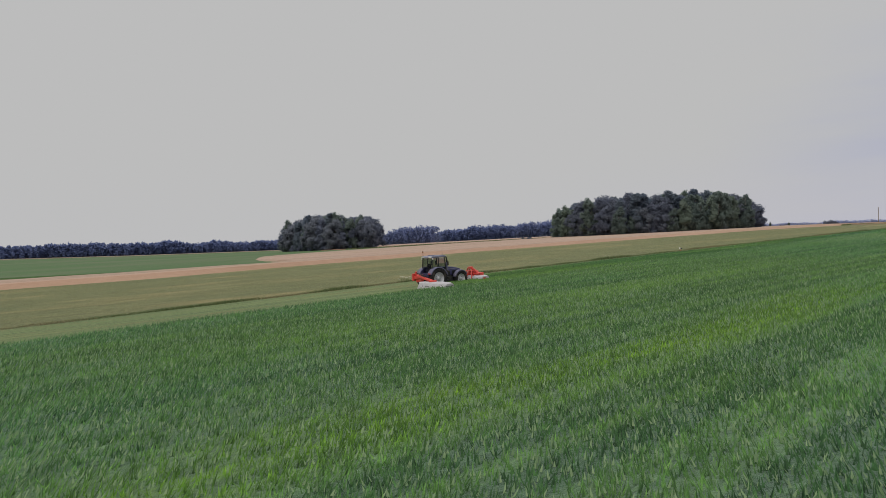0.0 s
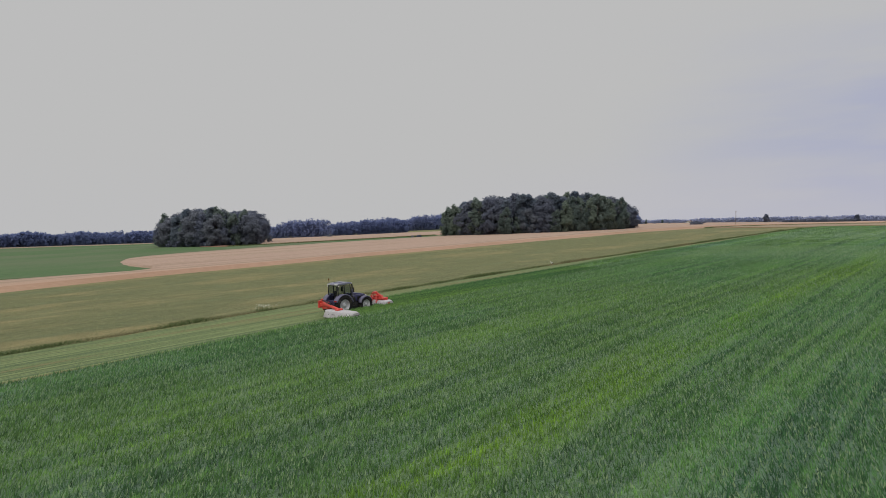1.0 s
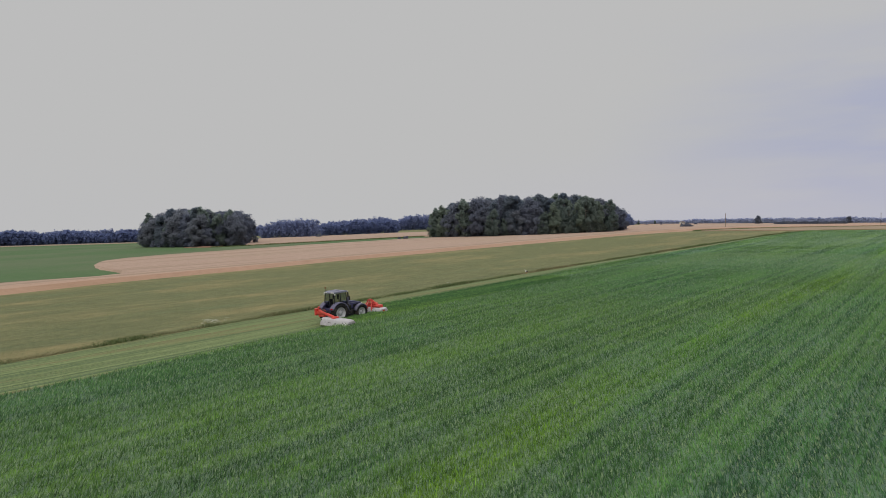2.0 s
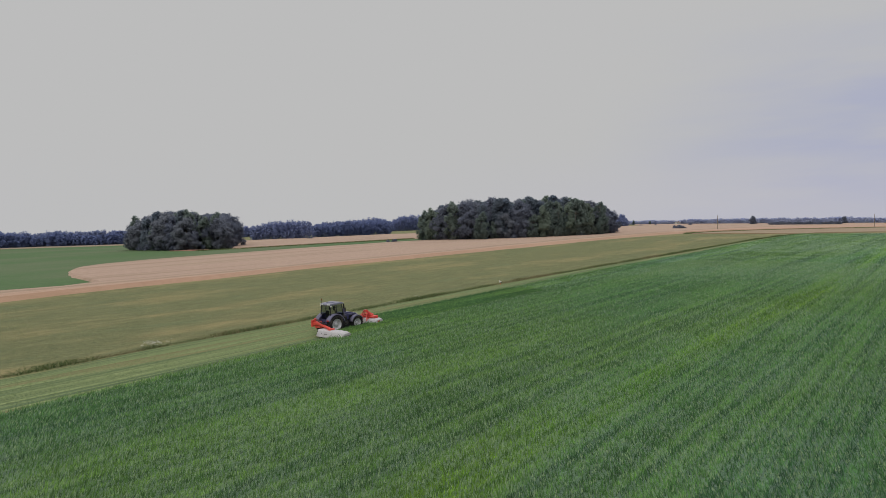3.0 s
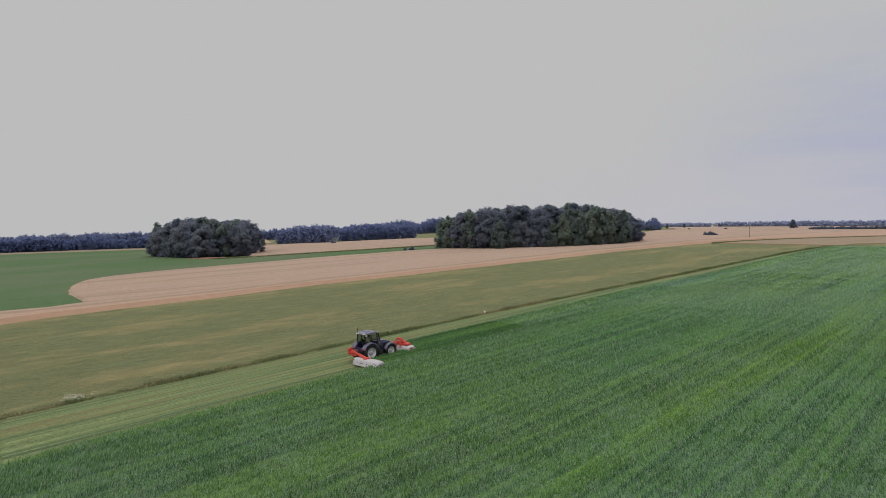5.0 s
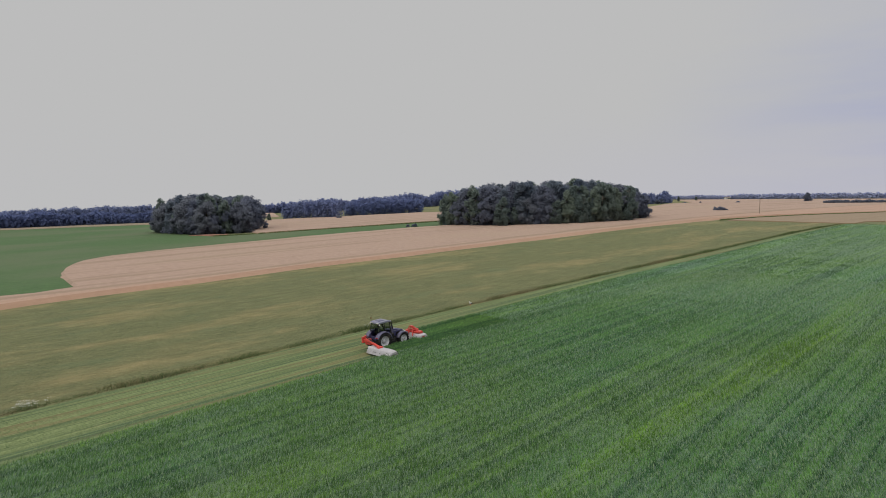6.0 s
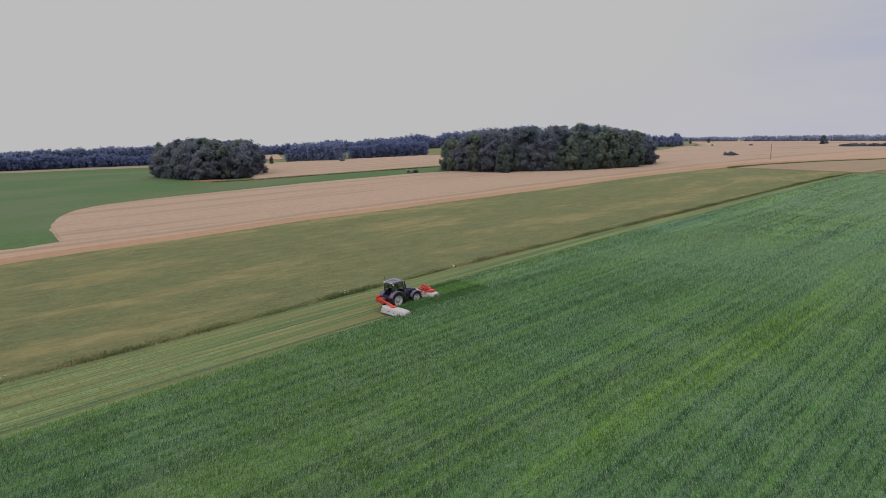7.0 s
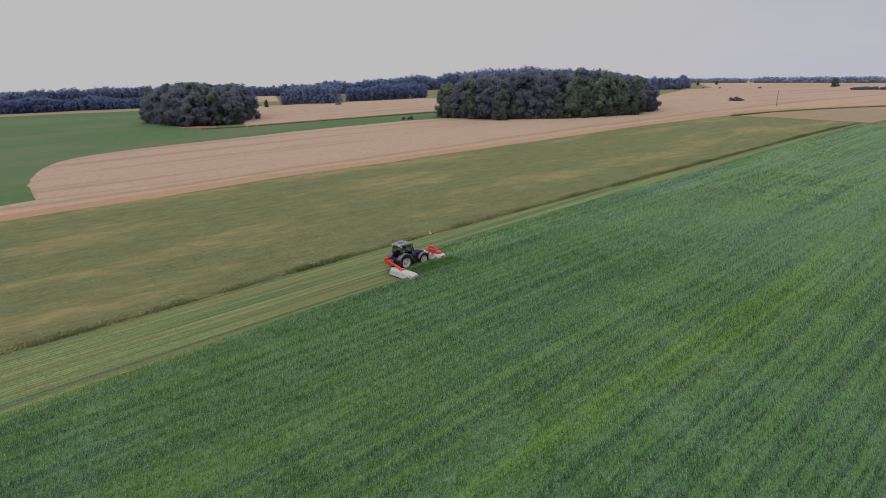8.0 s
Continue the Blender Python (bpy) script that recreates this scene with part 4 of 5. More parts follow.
# ---- built things in the distance ----


def box(bm, x0, x1, y0, y1, z0, z1):
    v = [bm.verts.new(p) for p in ((x0, y0, z0), (x1, y0, z0), (x1, y1, z0), (x0, y1, z0), (x0, y0, z1), (x1, y0, z1), (x1, y1, z1), (x0, y1, z1))]
    for f in ((0, 3, 2, 1), (4, 5, 6, 7), (0, 1, 5, 4), (1, 2, 6, 5), (2, 3, 7, 6), (3, 0, 4, 7)):
        bm.faces.new([v[i] for i in f])
    return v


def rounded(bm, width, segments=2):
    bmesh.ops.bevel(bm, geom=bm.edges[:], offset=width, segments=segments, affect="EDGES", profile=0.6)
    return bm


def build_pole(x, y, height):
    """Wooden line pole with a short crossarm and two insulators."""
    root = new("utility_pole")
    root.matrix_basis = pose(x, y, float(terrain(x, y)), 0, 0, 35)
    bm = bmesh.new()
    bmesh.ops.create_cone(bm, cap_ends=True, segments=10, radius1=0.16, radius2=0.11, depth=height + 0.6, matrix=Matrix.Translation((0, 0, height / 2 - 0.3)))
    part("post", bm, WOOD, root)
    bm = bmesh.new()
    box(bm, -0.6, 0.6, -0.06, 0.06, height - 0.5, height - 0.38)
    part("crossarm", rounded(bm, 0.015), WOOD, root)
    for sx in (-0.5, 0.5):
        bm = bmesh.new()
        bmesh.ops.create_cone(bm, cap_ends=True, segments=8, radius1=0.06, radius2=0.04, depth=0.16, matrix=Matrix.Translation((sx, 0, height - 0.30)))
        part("insulator", bm, WHITE, root)
    return tagged(root, "weathered wooden line pole standing in the wheat", "utility pole", "line poles")


build_pole(153.3, 334.1, 8.2)
build_pole(264.0, 374.2, 8.2)


def build_house(x, y, turn, length, width, eaves, ridge, wall_mat, label):
    root = new("farmhouse")
    root.matrix_basis = pose(x, y, float(terrain(x, y)), 0, 0, turn)
    l, w = length / 2, width / 2
    bm = bmesh.new()
    v = [bm.verts.new(p) for p in ((-l, -w, -0.5), (l, -w, -0.5), (l, w, -0.5), (-l, w, -0.5), (-l, -w, eaves), (l, -w, eaves), (l, w, eaves), (-l, w, eaves), (-l, 0, ridge), (l, 0, ridge))]
    for f in ((0, 1, 5, 4), (2, 3, 7, 6), (1, 2, 6, 9, 5), (3, 0, 4, 8, 7), (3, 2, 1, 0)):
        bm.faces.new([v[i] for i in f])
    wall = part("wall", bm, wall_mat, root)
    bm = bmesh.new()
    o = 0.4
    rise = (ridge - eaves) / w
    for s in (-1, 1):
        q = [(-l - o, s * (w + o), eaves - o * rise + 0.05), (l + o, s * (w + o), eaves - o * rise + 0.05), (l + o, 0, ridge + 0.05), (-l - o, 0, ridge + 0.05)]
        a = [bm.verts.new(p) for p in q]
        b = [bm.verts.new((p[0], p[1], p[2] + 0.15)) for p in q]
        bm.faces.new(a)
        bm.faces.new(b[::-1])
        for i in range(4):
            bm.faces.new([a[i], a[(i + 1) % 4], b[(i + 1) % 4], b[i]])
    bmesh.ops.recalc_face_normals(bm, faces=bm.faces[:])
    roof = part("roof", bm, ROOF_TILE, root)
    bm = bmesh.new()
    box(bm, l * 0.3, l * 0.3 + 0.6, -0.3, 0.3, ridge - 0.5, ridge + 0.9)
    part("chimney", bm, BARE_EARTH, roof)
    for k in range(3):
        px = -l + length * (k + 0.5) / 3
        bm = bmesh.new()
        box(bm, px - 0.5, px + 0.5, -w - 0.03, -w + 0.05, 0.9, 2.1)
        part("window", bm, BLACK, root)
    return tagged(root, label, "house")


build_house(322, 836, 20, 6.0, 4.5, 2.0, 3.4, PLASTER, "small white farmhouse before the skyline wood")
build_house(-150, 545, -10, 10.0, 7.0, 3.0, 5.8, PLASTER, "pale house among the far trees")


def build_earth_patch():
    """Bare reddish bank at the foot of the western grove."""
    sheet("earth_bank", [(-119, 295), (-105, 288.5), (-99, 290), (-101, 296), (-112, 300)], 0.5, 3.0, BARE_EARTH, 0.12, "bare reddish earth bank at the grove's foot", "earth bank")


build_earth_patch()


def build_stork():
    """A white bird with black flight feathers standing by the ditch."""
    root = new("stork")
    x, y = along(59.8, -8.0)
    root.matrix_basis = pose(x, y, float(terrain(x, y)), 0, 0, 60) @ Matrix.Scale(0.75, 4)

    def ball(name, mat, centre, size, turn=0):
        bm = bmesh.new()
        bmesh.ops.create_icosphere(bm, subdivisions=2, radius=1, matrix=Matrix.Translation(centre) @ Matrix.Rotation(radians(turn), 4, "X") @ Matrix.Diagonal((*size, 1)))
        return part(name, bm, mat, root, smooth=True)

    def rod(name, mat, a, b, r0, r1):
        v, f = limb_tube(a, b, r0, r1, 7)
        return mesh_ob(name, v, f, mat, root, True)
    ball("body", FEATHER, (0, 0, 0.72), (0.14, 0.27, 0.15), -20)
    for s in (-1, 1):
        ball("wing", BLACK, (0.12 * s, -0.2, 0.70), (0.05, 0.22, 0.09), -18)
        rod("leg", BEAK, (0.05 * s, 0, -0.02), (0.05 * s, 0, 0.62), 0.014, 0.018)
    rod("neck", FEATHER, (0, 0.2, 0.80), (0, 0.32, 1.08), 0.06, 0.04)
    ball("head", FEATHER, (0, 0.34, 1.12), (0.05, 0.075, 0.05))
    rod("beak", BEAK, (0, 0.39, 1.12), (0, 0.60, 1.06), 0.022, 0.005)
    return tagged(root, "white and black stork standing by the ditch", "bird")


build_stork()

# ---- tractor ----


def prism(profile, x0, x1, taper=1.0):
    """A side-view outline (y, z) drawn out from x0 to x1; the far side scaled about its middle by taper."""
    bm = bmesh.new()
    cy = sum(p[0] for p in profile) / len(profile)
    cz = sum(p[1] for p in profile) / len(profile)
    a = [bm.verts.new((x0, y, z)) for y, z in profile]
    b = [bm.verts.new((x1, cy + (y - cy) * taper, cz + (z - cz) * taper)) for y, z in profile]
    bm.faces.new(a)
    bm.faces.new(b[::-1])
    n = len(profile)
    for i in range(n):
        bm.faces.new([a[i], b[i], b[(i + 1) % n], a[(i + 1) % n]])
    bmesh.ops.recalc_face_normals(bm, faces=bm.faces[:])
    return bm


def block(x0, x1, y0, y1, z0, z1, soft=0.03):
    bm = bmesh.new()
    box(bm, x0, x1, y0, y1, z0, z1)
    return rounded(bm, soft)


def pipe(points, radius, sides=10):
    """A round bar through points."""
    bm = bmesh.new()
    for a, b in zip(points, points[1:]):
        v, f = limb_tube(a, b, radius, radius, sides)
        vs = [bm.verts.new(p) for p in v]
        for q in f:
            bm.faces.new([vs[i] for i in q])
        bm.faces.new(vs[:sides][::-1])
        bm.faces.new(vs[sides:])
    return bm


def beam(a, b, w, h):
    """A square bar from a to b."""
    a, b = Vector(a), Vector(b)
    q = (b - a).to_track_quat("Y", "Z").to_matrix().to_4x4()
    bm = bmesh.new()
    box(bm, -w / 2, w / 2, 0, (b - a).length, -h / 2, h / 2)
    rounded(bm, min(w, h) * 0.15, 1)
    bmesh.ops.transform(bm, matrix=Matrix.Translation(a) @ q, verts=bm.verts[:])
    return bm


def lathe_x(profile, segments=40):
    """A ring round the x axis from (x, radius) points."""
    bm = bmesh.new()
    rings = []
    for i in range(segments):
        a = 2 * math.pi * i / segments
        rings.append([bm.verts.new((x, r * math.cos(a), r * math.sin(a))) for x, r in profile])
    for i in range(segments):
        p, q = rings[i], rings[(i + 1) % segments]
        for k in range(len(profile) - 1):
            bm.faces.new([p[k], q[k], q[k + 1], p[k + 1]])
    bmesh.ops.recalc_face_normals(bm, faces=bm.faces[:])
    return bm


def build_wheel(parent, radius, width, rim, side):
    """Wheel about its own x axis: tyre, lugs, dished rim, hub. side: +1 outer face to the right."""
    wheel = new("wheel")
    wheel.parent = parent
    w = width / 2
    tyre = part("tyre", lathe_x([(-w * 0.72, rim), (-w, rim + 0.10), (-w, radius * 0.88), (-w * 0.8, radius * 0.955), (0, radius * 0.965),
                                 (w * 0.8, radius * 0.955), (w, radius * 0.88), (w, rim + 0.10), (w * 0.72, rim)], 44), RUBBER, wheel, "black tractor tyre", True)
    lugs = bmesh.new()
    count = 20
    for i in range(count):
        for s in (-1, 1):
            a = 2 * math.pi * (i + (0.5 if s > 0 else 0)) / count
            v = []
            for x, da in ((0.02, 0.0), (w * 0.98, 0.16)):
                for dr, half in ((radius * 0.945, 0.055), (radius, 0.038)):
                    for e in (-half, half):
                        t = a + da * s * 0 - da + e / radius
                        v.append(lugs.verts.new((x * s, dr * math.cos(t), dr * math.sin(t))))
            for f in ((2, 3, 7, 6), (0, 2, 6, 4), (1, 5, 7, 3), (4, 6, 7, 5), (0, 1, 3, 2)):
                lugs.faces.new([v[k] for k in f])
    bmesh.ops.recalc_face_normals(lugs, faces=lugs.faces[:])
    part("tread_lugs", lugs, RUBBER, tyre)
    s = side
    part("rim", lathe_x([(s * w * 0.72, rim * 1.02), (s * w * 0.66, rim * 0.93), (s * w * 0.30, rim * 0.86), (s * w * 0.12, rim * 0.55), (s * w * 0.2, rim * 0.36),
                         (s * w * 0.42, rim * 0.30), (s * w * 0.42, 0.001)], 36), RIM, wheel, "pale grey dished steel rim", True)
    part("inner_rim", lathe_x([(-s * w * 0.72, rim * 1.02), (-s * w * 0.5, rim * 0.9), (s * w * 0.05, rim * 0.8), (s * w * 0.05, 0.001)], 28), BLACK, wheel, "", True)
    nuts = bmesh.new()
    for i in range(8):
        a = 2 * math.pi * i / 8
        bmesh.ops.create_cone(nuts, cap_ends=True, segments=6, radius1=0.025, radius2=0.022, depth=0.05,
                              matrix=Matrix.Translation((s * w * 0.24, rim * 0.45 * math.cos(a), rim * 0.45 * math.sin(a))) @ Matrix.Rotation(radians(90), 4, "Y"))
    part("wheel_nuts", nuts, BLACK, wheel)
    return wheel


REAR_R, FRONT_R, BASE = 0.98, 0.76, 2.85
WHEELS = []


def fender(parent, radius, half, x0, x1, cz, cy, a0, a1, mat, thick=0.05):
    """An arched mudguard over a wheel, with its outer lip."""
    bm = bmesh.new()
    n = 14
    rows = []
    for i in range(n + 1):
        a = radians(a0 + (a1 - a0) * i / n)
        ring = []
        for x, rr in ((x0, radius), (x1, radius), (x1, radius - 0.10), (x1 - 0.04 * math.copysign(1, x1), radius - 0.10), (x1 - 0.04 * math.copysign(1, x1), radius - thick), (x0, radius - thick)):
            ring.append(bm.verts.new((x, cy + rr * math.cos(a), cz + rr * math.sin(a))))
        rows.append(ring)
    for p, q in zip(rows, rows[1:]):
        for k in range(6):
            bm.faces.new([p[k], q[k], q[(k + 1) % 6], p[(k + 1) % 6]])
    bm.faces.new(rows[0])
    bm.faces.new(rows[-1][::-1])
    bmesh.ops.recalc_face_normals(bm, faces=bm.faces[:])
    return part("mudguard", bm, mat, parent, "dark grey arched mudguard", True)


def build_tractor():
    t = new("tractor")
    # chassis and drive line
    chassis = part("chassis", block(-0.33, 0.33, -0.55, 3.25, 0.55, 1.05, 0.05), BLACK, t)
    part("rear_axle", pipe([(-0.95, 0, REAR_R), (0.95, 0, REAR_R)], 0.19, 14), BLACK, chassis)
    part("front_axle", pipe([(-0.85, BASE, FRONT_R), (0.85, BASE, FRONT_R)], 0.13, 12), BLACK, chassis)
    part("gearbox", block(-0.42, 0.42, -0.5, 0.75, 0.6, 1.35, 0.06), BLACK, chassis)
    for s in (-1, 1):
        part("fuel_tank", block(*sorted((s * 0.45, s * 0.88)), 0.98, 1.95, 0.48, 1.08, 0.09), BLACK, t, "black fuel tank and step box")
        for k in range(3):
            part("step", block(*sorted((s * 0.86, s * 1.08)), 1.05, 1.45, 0.46 + 0.27 * k, 0.50 + 0.27 * k, 0.01), BLACK, t)
    # bonnet
    bonnet = prism([(1.15, 1.12), (1.15, 2.02), (1.6, 2.03), (2.5, 1.92), (3.25, 1.72), (3.46, 1.5), (3.48, 1.12)], -0.46, 0.46)
    bonnet = part("bonnet", rounded(bonnet, 0.07, 3), NAVY, t, "dark blue sloping bonnet", True)
    part("grille", block(-0.36, 0.36, 3.46, 3.50, 1.16, 1.50, 0.01), BLACK, bonnet)
    for s in (-1, 1):
        part("side_grille", block(*sorted((s * 0.455, s * 0.475)), 2.2, 3.2, 1.22, 1.58, 0.008), BLACK, bonnet)
        part("headlight", block(*sorted((s * 0.14, s * 0.40)), 3.40, 3.48, 1.54, 1.64, 0.02), LENS, bonnet, "clear front headlight")
        part("trim_stripe", block(*sorted((s * 0.458, s * 0.468)), 1.4, 3.0, 1.72, 1.78, 0.003), ROOF_GREY, bonnet)
    # cab
    cab = new("cab")
    cab.parent = t
    cab.matrix_basis = Matrix.Translation((0, 0, -0.1125)) @ Matrix.Diagonal((1, 1, 1.09, 1))
    part("cab_floor", block(-0.80, 0.80, -0.55, 1.22, 1.02, 1.32, 0.05), NAVY, cab)
    posts = {"rear": (-0.58, -0.40), "middle": (0.34, 0.32), "front": (1.24, 1.08)}
    for s in (-1, 1):
        for y0, y1 in posts.values():
            part("pillar", beam((s * 0.79, y0, 1.25), (s * 0.74, y1, 2.84), 0.07, 0.09), BLACK, cab)
        glass = bmesh.new()
        q = [(s * 0.79, 0.33, 1.34), (s * 0.79, 1.14, 1.34), (s * 0.745, 1.04, 2.80), (s * 0.745, 0.35, 2.80)]
        glass.faces.new([glass.verts.new(p) for p in q])
        part("door_glass", glass, GLASS, cab, "tinted cab door glass")
        glass = bmesh.new()
        q = [(s * 0.79, -0.56, 1.70), (s * 0.79, 0.26, 1.34), (s * 0.745, 0.28, 2.80), (s * 0.745, -0.38, 2.80)]
        glass.faces.new([glass.verts.new(p) for p in q])
        part("side_glass", glass, GLASS, cab, "tinted rear side glass")
        part("door_frame", beam((s * 0.80, 0.33, 1.33), (s * 0.80, 1.16, 1.33), 0.05, 0.06), BLACK, cab)
        part("door_handle", block(*sorted((s * 0.80, s * 0.84)), 0.38, 0.52, 1.52, 1.56, 0.008), BLACK, cab)
        arm = part("mirror_arm", pipe([(s * 0.78, 1.08, 2.55), (s * 1.12, 1.22, 2.55), (s * 1.12, 1.22, 2.15)], 0.016, 8), BLACK, cab)
        part("mirror", block(*sorted((s * 1.02, s * 1.22)), 1.17, 1.23, 2.08, 2.48, 0.02), BLACK, arm)
    for y, lean in ((-0.58, 0.2), (1.24, -0.16)):
        glass = bmesh.new()
        q = [(-0.76, y, 1.36), (0.76, y, 1.36), (0.71, y + lean, 2.8), (-0.71, y + lean, 2.8)]
        glass.faces.new([glass.verts.new(p) for p in q])
        part("windscreen" if y > 0 else "rear_glass", glass, GLASS, cab, "wide tinted cab glass")
    roof = part("cab_roof", rounded(prism([(-0.52, 2.82), (-0.54, 2.92), (-0.36, 3.02), (0.95, 3.05), (1.26, 2.97), (1.32, 2.85)], -0.79, 0.79), 0.06, 3), ROOF_GREY, cab, "grey cab roof with rounded edges", True)
    part("roof_hatch", block(-0.38, 0.38, -0.1, 0.6, 3.03, 3.065, 0.015), NAVY, roof)
    for s in (-1, 1):
        for y in (-0.53, 1.28):
            for k in (0.45, 0.68):
                part("work_light", block(s * k - 0.09, s * k + 0.09, y - 0.04, y + 0.04, 2.86, 2.96, 0.015), LENS, roof, "small clear work light")
        part("side_light", block(s * 0.84 - 0.04, s * 0.84 + 0.04, -0.50, -0.38, 2.70, 2.82, 0.015), LENS, roof, "small clear work light")
    beacon = bmesh.new()
    bmesh.ops.create_cone(beacon, cap_ends=True, segments=14, radius1=0.07, radius2=0.05, depth=0.18, matrix=Matrix.Translation((-0.66, -0.44, 3.36)))
    part("beacon", rounded(beacon, 0.012, 2), AMBER, roof, "amber beacon on a short stem")
    part("beacon_stem", pipe([(-0.66, -0.44, 2.9), (-0.66, -0.44, 3.29)], 0.018, 8), BLACK, roof)
    part("antenna", pipe([(0.62, 1.0, 3.0), (0.64, 0.92, 3.45)], 0.008, 6), BLACK, roof)
    # inside
    seat = new("seat")
    seat.parent = cab
    part("seat_cushion", block(-0.26, 0.26, -0.12, 0.38, 1.55, 1.70, 0.05), BLACK, seat)
    part("seat_back", block(-0.25, 0.25, -0.22, -0.10, 1.65, 2.30, 0.05), BLACK, seat)
    part("console", block(-0.20, 0.20, 0.85, 1.10, 1.3, 1.95, 0.06), BLACK, cab)
    wheel = bmesh.new()
    ring = [(0.2 * math.cos(a * math.pi / 9), 0.80 + 0.07 * math.sin(a * math.pi / 9), 1.98 + 0.18 * math.sin(a * math.pi / 9)) for a in range(19)]
    for a, b in zip(ring, ring[1:]):
        v, f = limb_tube(a, b, 0.015, 0.015, 6)
        vs = [wheel.verts.new(p) for p in v]
        for q in f:
            wheel.faces.new([vs[i] for i in q])
    part("steering_wheel", wheel, BLACK, cab)
    # exhaust on the right front pillar
    ex = part("exhaust", pipe([(0.66, 1.42, 1.5), (0.66, 1.42, 2.75), (0.70, 1.36, 2.98)], 0.075, 12), BLACK, t, "black exhaust stack beside the cab")
    part("exhaust_shield", pipe([(0.66, 1.42, 1.7), (0.66, 1.42, 2.45)], 0.105, 14), FENDER, ex)
    part("air_box", block(0.46, 0.86, 1.28, 1.66, 1.05, 1.62, 0.06), BLACK, t)
    # mudguards
    for s in (-1, 1):
        guard = fender(t, REAR_R + 0.13, 0.3, s * 0.62, s * 1.22, REAR_R, 0.0, 12, 158, FENDER)
        part("inner_panel", rounded(prism([(-0.95, 1.15), (-0.85, 1.68), (-0.4, 2.0), (0.35, 2.02), (0.75, 1.75), (0.95, 1.2)], *sorted((s * 0.60, s * 0.66))), 0.015, 1), NAVY, guard)
        lamp = part("tail_lamp", block(*sorted((s * 0.80, s * 1.10)), -1.05, -0.97, 1.42, 1.54, 0.015), TAIL_RED, guard, "red rear lamp")
        fender(t, FRONT_R + 0.09, 0.25, s * 0.72, s * 1.18, FRONT_R, BASE, 28, 165, FENDER, 0.04)
        part("guard_bracket", pipe([(s * 0.6, BASE, 1.1), (s * 0.8, BASE, FRONT_R + 0.82)], 0.03, 8), BLACK, t)
    # rear linkage and front linkage
    for s in (-1, 1):
        part("lower_link", beam((s * 0.38, -0.45, 0.62), (s * 0.45, -1.30, 0.62), 0.07, 0.12), BLACK, t)
        part("lift_rod", pipe([(s * 0.40, -0.9, 0.64), (s * 0.36, -0.55, 1.35)], 0.03, 8), BLACK, t)
        part("front_link", beam((s * 0.36, 3.2, 0.62), (s * 0.40, 3.95, 0.60), 0.07, 0.11), BLACK, t)
    part("top_link", pipe([(0, -0.5, 1.25), (0, -1.3, 1.15)], 0.035, 8), BLACK, t)
    part("front_weight_frame", block(-0.38, 0.38, 3.2, 3.5, 0.55, 1.12, 0.04), BLACK, t)
    part("rear_panel", block(-0.62, 0.62, -0.66, -0.56, 1.05, 1.5, 0.04), NAVY, t)
    # wheels
    for s in (-1, 1):
        for y, r, w, rim, x in ((0, REAR_R, 0.62, 0.60, 0.95), (BASE, FRONT_R, 0.52, 0.46, 0.92)):
            wheel = build_wheel(t, r, w, rim, s)
            wheel.matrix_basis = pose(s * x, y, r)
            WHEELS.append((wheel, s * x, y, r))
    return tagged(t, "dark blue tractor with grey cab roof driving along the mown strip", "tractor")


# ---- mowers ----


def cover_deck(length, depth, z0, z1, slope):
    """Cloth-covered cutter hood along x: flat top, sloping skirts, closed ends."""
    prof = [(-depth / 2 - slope, z0), (-depth / 2, z1 - 0.10), (-depth / 2 + 0.14, z1), (depth / 2 - 0.14, z1), (depth / 2, z1 - 0.10), (depth / 2 + slope, z0), (depth / 2 + slope - 0.03, z0), (-depth / 2 - slope + 0.03, z0)]
    bm = bmesh.new()
    n = 13
    rows = []
    rng = np.random.default_rng(3)
    for i in range(n):
        u = i / (n - 1)
        sag = 0.018 * rng.uniform(-1, 1)
        pinch = 1.0 - 0.20 * max(0.0, (u - 0.86) / 0.14) - 0.08 * max(0.0, (0.06 - u) / 0.06)
        rows.append([bm.verts.new((length * u, y * pinch, z + (sag if z > z0 else 0) - 0.10 * max(0.0, (u - 0.9) / 0.1) * (z > z0))) for y, z in prof])
    k = len(prof)
    for p, q in zip(rows, rows[1:]):
        for j in range(k):
            bm.faces.new([p[j], q[j], q[(j + 1) % k], p[(j + 1) % k]])
    bm.faces.new(rows[0])
    bm.faces.new(rows[-1][::-1])
    bmesh.ops.recalc_face_normals(bm, faces=bm.faces[:])
    return bm


def moved(bm, m):
    bmesh.ops.transform(bm, matrix=m, verts=bm.verts[:])
    return bm


